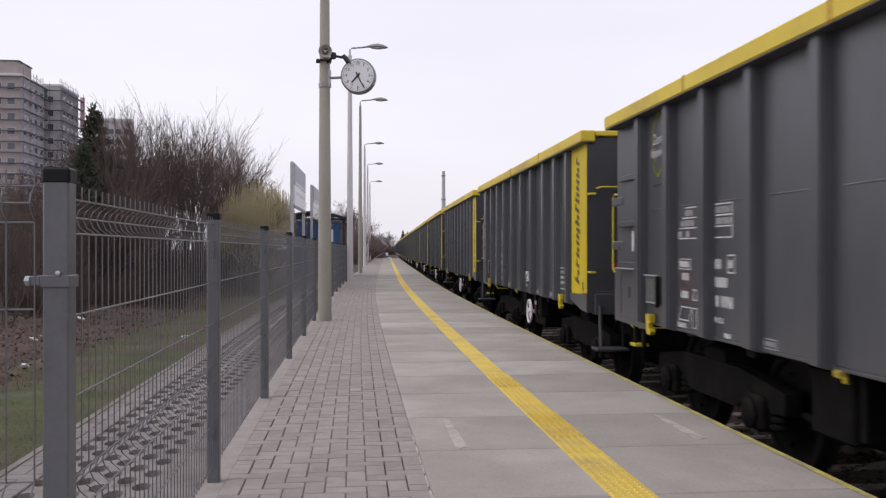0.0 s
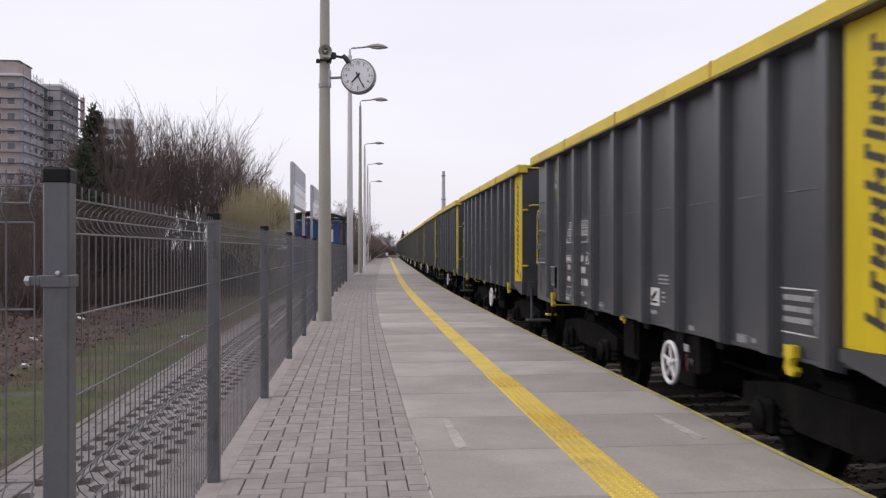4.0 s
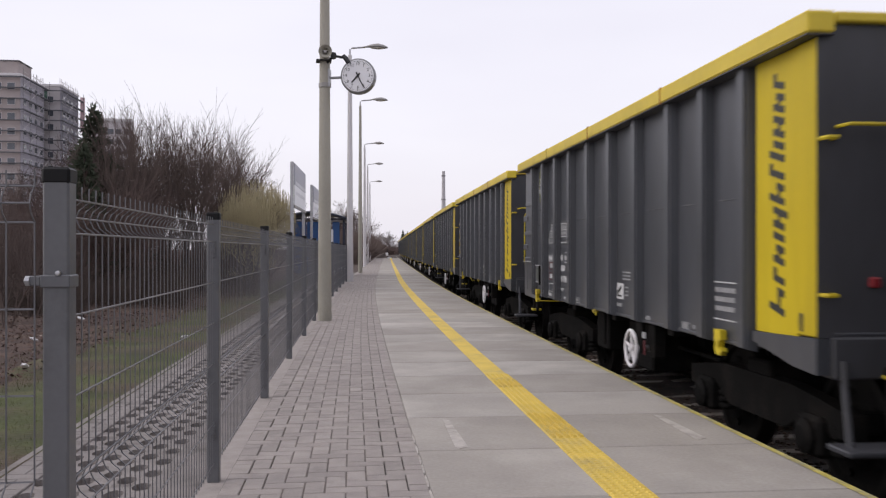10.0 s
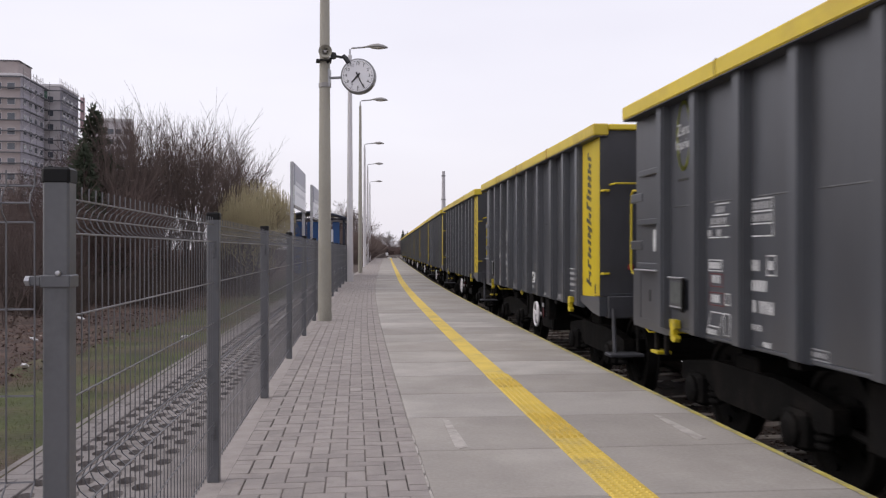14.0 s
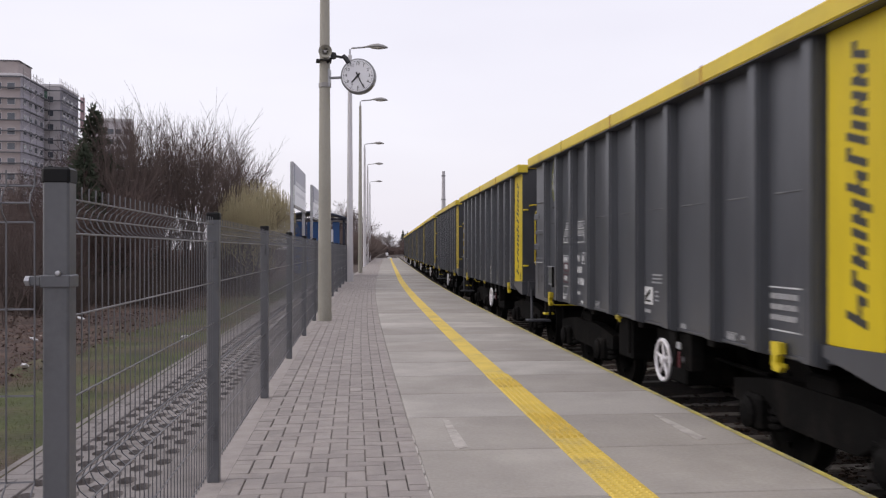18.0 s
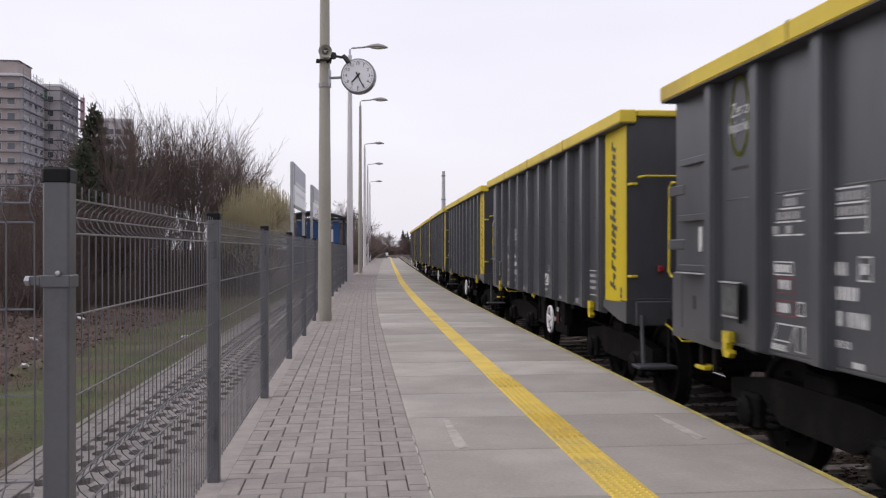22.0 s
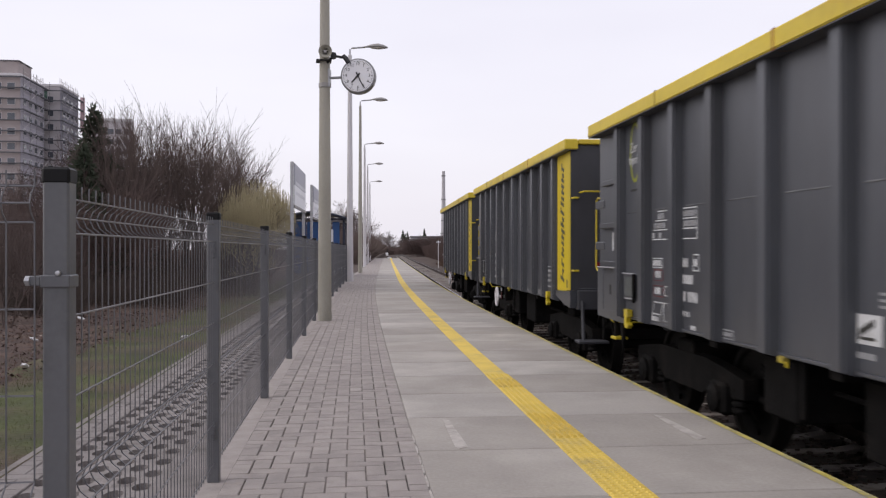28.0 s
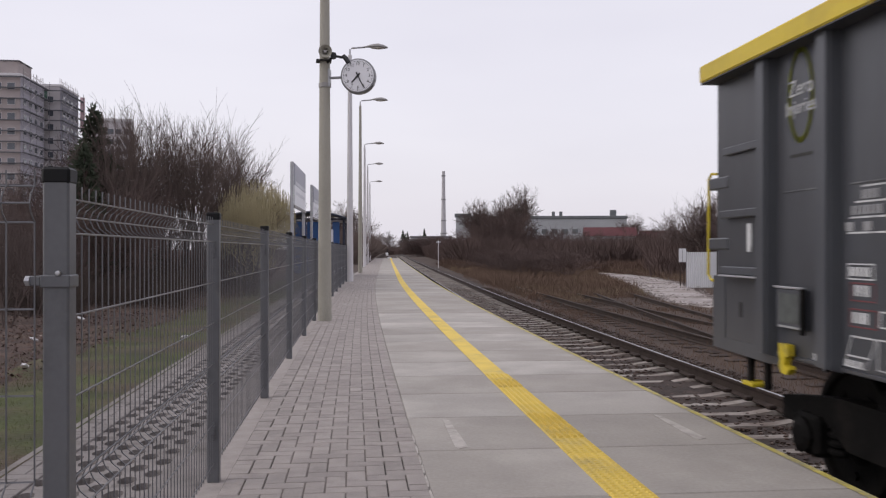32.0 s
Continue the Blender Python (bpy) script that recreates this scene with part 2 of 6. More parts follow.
M["hall_roof"] = mat("hall_roof_dark", (0.16, 0.17, 0.175), 0.85, 0, 0.12, 0.2, 3, 0.0)
M["brick_red"] = mat("red_roof", (0.10, 0.030, 0.034), 0.8, 0, 0.15, 0.5, 4, 0.0)
M["chimney_ring"] = mat("chimney_ring", (0.27, 0.265, 0.27), 0.9, 0, 0.12, 0.3, 3, 0.0)
M["chimney"] = mat("chimney_concrete", (0.50, 0.485, 0.50), 0.9, 0, 0.12, 0.3, 3, 0.0)
M["white_sheet"] = mat("white_sheeting", (0.66, 0.66, 0.67), 0.6, 0, 0.08, 1, 20, 0.05)


# ---------------------------------------------------------------- geometry helpers
def bend(y):
    """How far the line swings to the right of its near tangent at y metres ahead."""
    a = 0.036
    if y < 4:
        return 0.0
    if y < 36:
        return a * (y - 4) ** 2 / 64
    return a * 16 + a * (y - 36) + 0.006 / 340 * (y - 36) ** 2


def slope(y):
    return (bend(y + 0.5) - bend(y - 0.5))


def along(u, y, z=0.0):
    """A pose on the bent line: u metres to the right of its origin line, y metres ahead."""
    return pose(u + bend(y), y, z, 0, 0, -math.degrees(math.atan(slope(y))))


def bearing(px, d):
    """World x, y on the bearing px (survey units, 784 straight ahead, 1580 to the unit of depth) at distance d."""
    xc = (px - 784) * d / 1580
    a = math.radians(TURN)
    return xc * math.cos(a) + d * math.sin(a), -xc * math.sin(a) + d * math.cos(a)


def part(name, bm, material, parent=None, label=""):
    """Links a bmesh (or a ready mesh) as one mesh object under its thing."""
    if isinstance(bm, bmesh.types.BMesh):
        me = bpy.data.meshes.new(name)
        bm.to_mesh(me)
        bm.free()
        me.materials.append(M[material])
    else:
        me = bm
    ob = new(name, me)
    ob.parent = parent
    if label:
        ob["label"] = label
    return ob


def mesh(name, verts, faces, material):
    me = bpy.data.meshes.new(name)
    me.from_pydata(verts, [], faces)
    me.materials.append(M[material])
    return me


def thing(name, label, category, group="", kind="", m=None):
    ob = new(name)
    ob.empty_display_size = 0.2
    if m is not None:
        ob.matrix_basis = m
    return tagged(ob, label, category, group, kind)


def box(bm, x0, x1, y0, y1, z0, z1, bev=0.0):
    """A box with softened edges, added to bm."""
    part_bm = bmesh.new() if bev else bm
    v = [part_bm.verts.new((x, y, z)) for z in (z0, z1) for x, y in ((x0, y0), (x1, y0), (x1, y1), (x0, y1))]
    for f in ((3, 2, 1, 0), (4, 5, 6, 7), (0, 1, 5, 4), (1, 2, 6, 5), (2, 3, 7, 6), (3, 0, 4, 7)):
        part_bm.faces.new([v[k] for k in f])
    if bev:
        bmesh.ops.bevel(part_bm, geom=part_bm.edges[:], offset=bev, segments=1, affect="EDGES")
        me = bpy.data.meshes.new("tmp")
        part_bm.to_mesh(me)
        part_bm.free()
        bm.from_mesh(me)
        bpy.data.meshes.remove(me)
    return bm


def one_box(x0, x1, y0, y1, z0, z1, bev=0.0):
    return box(bmesh.new(), x0, x1, y0, y1, z0, z1, bev)


def tube(bm, points, radii, sides=8, caps=True):
    """A round bar through the points."""
    rings = []
    up = Vector((0, 0, 1))
    for k, p in enumerate(points):
        p = Vector(p)
        a = Vector(points[max(k - 1, 0)])
        b = Vector(points[min(k + 1, len(points) - 1)])
        d = (b - a).normalized()
        ref = up if abs(d.z) < 0.95 else Vector((1, 0, 0))
        e1 = d.cross(ref).normalized()
        e2 = d.cross(e1)
        r = radii[k] if isinstance(radii, (list, tuple)) else radii
        rings.append([bm.verts.new(p + r * (math.cos(2 * math.pi * i / sides) * e1 + math.sin(2 * math.pi * i / sides) * e2)) for i in range(sides)])
    for r0, r1 in zip(rings, rings[1:]):
        for i in range(sides):
            bm.faces.new((r0[i], r0[(i + 1) % sides], r1[(i + 1) % sides], r1[i]))
    if caps:
        bm.faces.new(rings[0][::-1])
        bm.faces.new(rings[-1])
    return bm


def lathe(bm, axis_points, sides=20, axis="x", centre=(0, 0, 0)):
    """A turned body: (position along the axis, radius) pairs."""
    rings = []
    for a, r in axis_points:
        ring = []
        for i in range(sides):
            c, s = r * math.cos(2 * math.pi * i / sides), r * math.sin(2 * math.pi * i / sides)
            p = {"x": (a, c, s), "y": (c, a, s), "z": (c, s, a)}[axis]
            ring.append(bm.verts.new((p[0] + centre[0], p[1] + centre[1], p[2] + centre[2])))
        rings.append(ring)
    for r0, r1 in zip(rings, rings[1:]):
        for i in range(sides):
            bm.faces.new((r0[i], r0[(i + 1) % sides], r1[(i + 1) % sides], r1[i]))
    bm.faces.new(rings[0][::-1])
    bm.faces.new(rings[-1])
    bmesh.ops.recalc_face_normals(bm, faces=bm.faces[:])
    return bm


def prism(bm, outline, z0, z1, place=lambda x, y, z: (x, y, z)):
    """An outline in x, y, drawn out from z0 to z1, put in place by a function."""
    lo = [bm.verts.new(place(x, y, z0)) for x, y in outline]
    hi = [bm.verts.new(place(x, y, z1)) for x, y in outline]
    k = len(outline)
    bm.faces.new(lo[::-1])
    bm.faces.new(hi)
    for i in range(k):
        bm.faces.new((lo[i], lo[(i + 1) % k], hi[(i + 1) % k], hi[i]))
    bmesh.ops.recalc_face_normals(bm, faces=bm.faces[:])
    return bm


def words(name, text, size, material, parent, m, label=""):
    """Flat lettering, 2 mm thick, its middle at the pose m, reading along x with y up."""
    cu = bpy.data.curves.new(name, "FONT")
    cu.body, cu.size, cu.align_x, cu.align_y, cu.extrude, cu.resolution_u = text, size, "CENTER", "CENTER", 0.001, 2
    tmp = new("tmp_text", cu)
    me = bpy.data.meshes.new_from_object(tmp)
    bpy.data.objects.remove(tmp)
    me.materials.clear()
    me.materials.append(M[material])
    ob = part(name, me, material, parent, label)
    ob.matrix_basis = m
    return ob


# ---------------------------------------------------------------- ground, platform, tracks
TRACK = 4.17         # middle of the track, from the origin line
RAIL = -0.55         # top of the rails below the platform
FIELD = -0.86        # the land beyond the track


def strip(name, rows, us, zs, material, parent=None, kind="structure", label="", category=""):
    """A band that follows the bent line: rows of y, across at us with heights zs(u, y)."""
    verts, faces = [], []
    n = len(us)
    for y in rows:
        for u in us:
            verts.append((u + bend(y), y, zs(u, y)))
    for j in range(len(rows) - 1):
        for i in range(n - 1):
            a = j * n + i
            faces.append((a, a + 1, a + n + 1, a + n))
    ob = part(name, mesh(name, verts, faces, material), material, parent)
    if parent is None:
        tagged(ob, label, category, kind=kind)
    return ob


def swell(x, y, s, a):
    return a * noise.noise(Vector((x / s, y / s, 3.1)))


def ground_height(u, y):
    if u > 1.6:
        z = FIELD + swell(u, y, 9, 0.10) + swell(u, y, 2.6, 0.05)
        if u > 7.2:
            z += min(0.5, 0.010 * (u - 7.2)) + swell(u, y, 1.1, 0.04)
        else:
            z = FIELD - 0.04
        return z
    if u > -0.72:
        return -0.95
    if u > -1.80:
        return -0.075
    rise = min(1.0, (-1.80 - u) / 2.0)
    return -0.07 + rise * (swell(u, y, 5, 0.10) + swell(u, y, 1.2, 0.035)) + 0.012 * min(30.0, -1.8 - u)


g_rows = [-60, -30, -15, -8] + [-5 + 0.6 * k for k in range(110)] + [61 + 2.5 * k for k in range(56)] + [210, 240, 290, 360, 480, 700, 1100, 1800, 3000]
g_us = [-2500, -1200, -600, -320, -180, -110, -70] + [-48 + 1.6 * k for k in range(19)] + [-17 + 0.6 * k for k in range(25)] + [-1.85, -1.76, -0.74, -0.71, 1.6, 1.65, 7.0] + [7.4 + 0.6 * k for k in range(30)] + [26 + 2 * k for k in range(22)] + [80, 110, 160, 240, 400, 700, 1300, 2600]
ground = strip("ground", g_rows, g_us, ground_height, "earth", label="brown winter earth with dry patches reaching the horizon", category="ground")


lawn_rows = [-6 + 0.5 * k for k in range(130)]
strip("lawn", lawn_rows, [-3.55, -3.3, -3.1, -2.8, -2.5, -2.2, -1.95, -1.77], lambda u, y: ground_height(u, y) + 0.03 + (0.05 * noise.noise(Vector((u * 1.3, y * 0.8, 2.0))) - 0.012 * (u < -2.7) - 0.05 * (u < -3.4) if u < -2.4 else 0), "lawn",
      label="worn green and brown grass verge beside the path", category="grass")
strip("leaf_bank", lawn_rows, [-14, -12, -10.5, -9.2, -8, -7, -6.2, -5.6, -5.0, -4.5, -4.0, -3.6, -3.2, -2.8], lambda u, y: ground_height(u, y) + 0.024 - (0.06 if u < -13.5 or u > -2.9 else 0), "litter",
      label="bank strewn with brown leaf litter", category="ground")
GRAVEL = [(71, 12.4, 13.0), (66, 11.4, 13.7), (60, 10.9, 14.0), (52, 10.2, 13.7), (45, 9.57, 12.7), (38, 8.8, 11.4), (33, 8.58, 10.46), (29, 8.65, 9.65)]
gv, gf = [], []
for d, a, b in GRAVEL:
    for k in range(9):
        xc = a + (b - a) * k / 8 + (0.25 * noise.noise(Vector((d * 0.6, k, 1.0))) if k in (0, 8) else 0)
        x, y = bearing(784 + 1580 * xc / d, d)
        gv.append((x, y, ground_height(x - bend(y), y) + (0.05 if 0 < k < 8 else -0.02)))
for j in range(len(GRAVEL) - 1):
    for k in range(8):
        q = 9 * j + k
        gf.append((q, q + 9, q + 10, q + 1))
tagged(part("gravel_road", mesh("gravel_road", gv, gf, "sand"), "sand"), "pale gravel access road beyond the sidings", "road", kind="structure")


def on_gravel(x, y):
    a = math.radians(TURN)
    d, xc = x * math.sin(a) + y * math.cos(a), x * math.cos(a) - y * math.sin(a)
    for (d1, a1, b1), (d0, a0, b0) in zip(GRAVEL, GRAVEL[1:]):
        if d0 <= d <= d1:
            f = (d - d0) / (d1 - d0)
            return a0 + f * (a1 - a0) - 0.1 < xc < b0 + f * (b1 - b0) + 0.1
    return False

# platform body
p_rows = [-7 + 1.0 * k for k in range(128)]
verts, faces = [], []
sect = [(-0.66, -0.90), (-0.66, -0.085), (0.362, -0.085), (0.362, -0.10), (2.28, -0.10), (2.28, -0.30), (2.34, -0.30), (2.34, -0.90)]
for y in p_rows:
    verts += [(u + bend(y), y, z) for u, z in sect]
k = len(sect)
for j in range(len(p_rows) - 1):
    for i in range(k - 1):
        a = j * k + i
        faces.append((a, a + k, a + k + 1, a + 1))
faces.append(tuple(range(k)))
faces.append(tuple(range((len(p_rows) - 1) * k, len(p_rows) * k)))
platform = part("platform", mesh("platform", verts, faces, "platform_wall"), "platform_wall")
tagged(platform, "long concrete railway platform with a paved back strip", "platform", kind="structure")
strip("fence_footing", p_rows, [-0.742, -0.70, -0.66, -0.633], lambda u, y: -0.006, "paver_far", platform)
strip("paver_bed", p_rows, [-0.64, -0.5, -0.43], lambda u, y: -0.016, "joint", platform)
strip("paver_bed", p_rows, [-0.43, -0.2, 0.12], lambda u, y: -0.006, "sand_joint", platform)
strip("paver_bed", p_rows, [0.12, 0.2, 0.346], lambda u, y: -0.018, "joint", platform)
strip("edge_joint", p_rows, [0.346, 0.357, 0.364], lambda u, y: -0.009, "sand_joint", platform)
strip("edge_line", [-7 + 0.5 * k for k in range(255)], [2.362, 2.405], lambda u, y: 0.004, "edge_paint", platform)
strip("warning_line", [8.1 + 0.5 * k for k in range(226)], [1.190, 1.390], lambda u, y: 0.004, "tactile", platform)

# the track
ballast_sect = [(-2.05, -0.36), (-1.75, -0.30), (-1.35, -0.235), (-0.9, -0.215), (0.9, -0.215), (1.30, -0.235), (1.55, -0.28), (1.9, -0.33), (2.4, -0.37)]
track = thing("railway_track", "single railway track on concrete sleepers and brown ballast", "track", kind="structure")
t_rows = [-12 + 1.0 * k for k in range(60)] + [48 + 3.0 * k for k in range(60)] + [228 + 15 * k for k in range(30)]
bverts, bfaces = [], []
for y in t_rows:
    for u, z in ballast_sect:
        bverts.append((TRACK + u + bend(y), y, RAIL + z + 0.03 * noise.noise(Vector((u * 3, y * 1.5, 0.5)))))
k = len(ballast_sect)
for j in range(len(t_rows) - 1):
    for i in range(k - 1):
        a = j * k + i
        bfaces.append((a, a + 1, a + k + 1, a + k))
part("ballast_bed", mesh("ballast_bed", bverts, bfaces, "ballast"), "ballast", track)

RAIL_SECT = [(-0.070, -0.172), (-0.070, -0.160), (-0.012, -0.135), (-0.009, -0.045), (-0.036, -0.032), (-0.036, -0.006), (-0.030, -0.001),
             (0.030, -0.001), (0.036, -0.006), (0.036, -0.032), (0.009, -0.045), (0.012, -0.135), (0.070, -0.160), (0.070, -0.172)]


def rail(parent, u0, rows, top=RAIL, shift=bend, shiny=True):
    verts, faces = [], []
    k = len(RAIL_SECT)
    for y in rows:
        verts += [(u0 + a + shift(y), y, top + z) for a, z in RAIL_SECT]
    for j in range(len(rows) - 1):
        for i in range(k):
            a, b = j * k + i, j * k + (i + 1) % k
            faces.append((a, b, b + k, a + k))
    faces.append(tuple(range(k)))
    ob = part("rail", mesh("rail", verts, faces, "rail_side"), "rail_side", parent)
    if shiny:
        tv, tf = [], []
        for y in rows:
            tv += [(u0 + a + shift(y), y, top + 0.001) for a in (-0.014, 0.012)]
        for j in range(len(rows) - 1):
            tf.append((2 * j, 2 * j + 1, 2 * j + 3, 2 * j + 2))
        part("running_surface", mesh("running_surface", tv, tf, "rail_top"), "rail_top", ob, "bright worn rail head")
    return ob


rail(track, TRACK - 0.7535, t_rows)
rail(track, TRACK + 0.7535, t_rows)

# concrete sleepers: low in the middle, raised under the rails
prof = [(-1.25, -0.20), (-1.20, -0.182), (-0.62, -0.168), (-0.36, -0.205), (0.36, -0.205), (0.62, -0.168), (1.20, -0.182), (1.25, -0.20)]


def sleeper_data():
    sv, sf = [], []
    for x, z in prof:
        sv += [(x, -0.13, z - 0.16), (x, -0.085, z), (x, 0.085, z), (x, 0.13, z - 0.16)]
    for j in range(len(prof) - 1):
        a = 4 * j
        for i in range(3):
            sf.append((a + i, a + i + 4, a + i + 5, a + i + 1))
    n = 4 * (len(prof) - 1)
    sf += [(0, 1, 2, 3), (n + 3, n + 2, n + 1, n)]
    return sv, sf


SLEEPER = mesh("sleeper", *sleeper_data(), "sleeper")
PITCH = 0.635
for j in range(200):
    y = -4.0 + PITCH * j
    ob = part("sleeper", SLEEPER, "sleeper", track)
    ob.matrix_basis = along(TRACK, y, RAIL)
fv, ff = [], []
sv, sf = sleeper_data()
for j in range(200, 420):
    m = along(TRACK, -4.0 + PITCH * j, RAIL)
    o = len(fv)
    fv += [tuple(m @ Vector(p)) for p in sv]
    ff += [tuple(o + i for i in f) for f in sf]
far_sl = part("far_sleepers", mesh("far_sleepers", fv, ff, "sleeper"), "sleeper", track)
far_sl["kind"] = "stuff"

# fastenings on the nearest sleepers
clip = one_box(-0.05, 0.05, -0.045, 0.045, -0.165, -0.115, 0.012)
clip_me = bpy.data.meshes.new("rail_clip")
clip.to_mesh(clip_me)
clip.free()
clip_me.materials.append(M["rail_side"])
for j in range(8, 60):
    y = -4.0 + PITCH * j
    for u in (-0.66, 0.66, 0.85):
        ob = part("rail_clip", clip_me, "rail_side", track)
        ob.matrix_basis = along(TRACK + u, y, RAIL)

# loose ballast stones
rs = random.Random(5)
stv, stf = [], []


def stone(x, y, z, r):
    o = len(stv)
    a0 = rs.random() * 6.28
    for dz, rr, k in ((-0.3, 0.8, 4), (0.35, 0.85, 4)):
        for i in range(k):
            a = a0 + i * 1.5708 + rs.uniform(-0.35, 0.35) + (0.6 if dz > 0 else 0)
            q = rr * r * rs.uniform(0.7, 1.15)
            stv.append((x + q * math.cos(a), y + q * math.sin(a), z + dz * r * rs.uniform(0.7, 1.3)))
    stf.extend([(o + 4, o + 5, o + 6, o + 7)] + [(o + i, o + (i + 1) % 4, o + 4 + (i + 1) % 4, o + 4 + i) for i in range(4)])


for j in range(15000):
    y = 3.5 + 42 * rs.random() ** 1.5
    u = rs.uniform(-2.0, 1.9)
    z = -0.222 if abs(u) < 1.2 else -0.222 - 0.10 * (abs(u) - 1.2)
    stone(TRACK + u + bend(y), y, RAIL + z + rs.uniform(-0.006, 0.018), rs.uniform(0.020, 0.042))
st_ob = part("ballast_stones", mesh("ballast_stones", stv, stf, "stone"), "stone", track)
st_ob["kind"] = "stuff"


# disused sidings to the right
def siding(u0, swing, y0, y1, label):
    tr = thing("siding_track", label, "track", "rusty sidings", kind="structure")
    rows = [y0 + (y1 - y0) * j / 40 for j in range(41)]
    top = FIELD + 0.17

    def shift(y):
        return bend(y) + swing * (y - 19)
    for g in (-0.7535, 0.7535):
        rail(tr, u0 + g, rows, top, shift, False)
    me = bpy.data.meshes.new("timber_sleeper")
    b = one_box(-1.3, 1.3, -0.12, 0.12, -0.34, -0.185, 0.01)
    b.to_mesh(me)
    b.free()
    me.materials.append(M["rail_side"])
    for j in range(int((y1 - y0) / 0.75)):
        y = y0 + 0.75 * j
        ob = part("timber_sleeper", me, "rail_side", tr)
        ob.matrix_basis = pose(u0 + shift(y), y, top)
    return tr


siding(8.02, 0.0, 6.0, 44.0, "rusty siding rails sunk in brown weeds")
siding(8.4, 0.108, 17.0, 37.5, "rusty siding rails diverging at a turnout")


# ---------------------------------------------------------------- the open wagons
# A wagon's own space: y ahead (away from the eye), x to the right, z up from the rail head.
FAR, NEAR = 4.86, -4.57          # the two ends of the body
SIDE = 1.40                      # side sheet
POST = 1.486                     # face of the pillars
TOPZ, LIPZ, SILL = 3.095, 2.955, 1.00
MID = 4.72                       # far tip of the top rail from the middle


def at_s(s):
    """Place along the wagon by the distance from its far tip."""
    return MID - s


def side_mark(bm, s0, s1, z0, z1, sheet=SIDE):
    """A flat painted mark on the near side, 3 mm proud."""
    box(bm, -sheet - 0.003, -sheet + 0.001, at_s(s1), at_s(s0), z0, z1)


def outline_mark(bm, s0, s1, z0, z1, w=0.010):
    for a in ((s0, s1, z0, z0 + w), (s0, s1, z1 - w, z1), (s0, s0 + w, z0 + w, z1 - w), (s1 - w, s1, z0 + w, z1 - w)):
        side_mark(bm, *a)


def text_rows(bm, s0, s1, zs, h, seed, dash=(0.05, 0.12), gap=0.022):
    """Rows of unreadable small writing as plain bars."""
    r = random.Random(seed)
    for z in zs:
        s = s0
        while s < s1 - 0.03:
            e = min(s1, s + r.uniform(*dash))
            side_mark(bm, s, e, z, z + h)
            s = e + gap


def pillar_bm(side):
    """A pressed hat-section upright with sloping flanks and a cut foot."""
    bm = bmesh.new()
    x0, x1 = SIDE - 0.005, POST
    ring = [(x0, -0.088), (x1, -0.074), (x1, 0.074), (x0, 0.088)]
    lo = [bm.verts.new((side * x, y, SILL - 0.01 + (0.025 if x == x1 else 0))) for x, y in ring]
    hi = [bm.verts.new((side * x, y, LIPZ + 0.005)) for x, y in ring]
    for i in range(4):
        bm.faces.new((lo[i], lo[(i + 1) % 4], hi[(i + 1) % 4], hi[i]))
    bm.faces.new(lo[::-1])
    bm.faces.new(hi)
    bmesh.ops.recalc_face_normals(bm, faces=bm.faces[:])
    edges = [e for e in bm.edges if abs(abs(e.verts[0].co.x) - x1) < 1e-4 and abs(abs(e.verts[1].co.x) - x1) < 1e-4 and abs(e.verts[0].co.z - e.verts[1].co.z) > 0.5]
    bmesh.ops.bevel(bm, geom=edges, offset=0.018, segments=2, affect="EDGES")
    return bm


PILLARS = [0.74, 1.52, 2.34, 3.16, 4.06, 4.97, 5.86, 6.80, 7.57, 8.31]


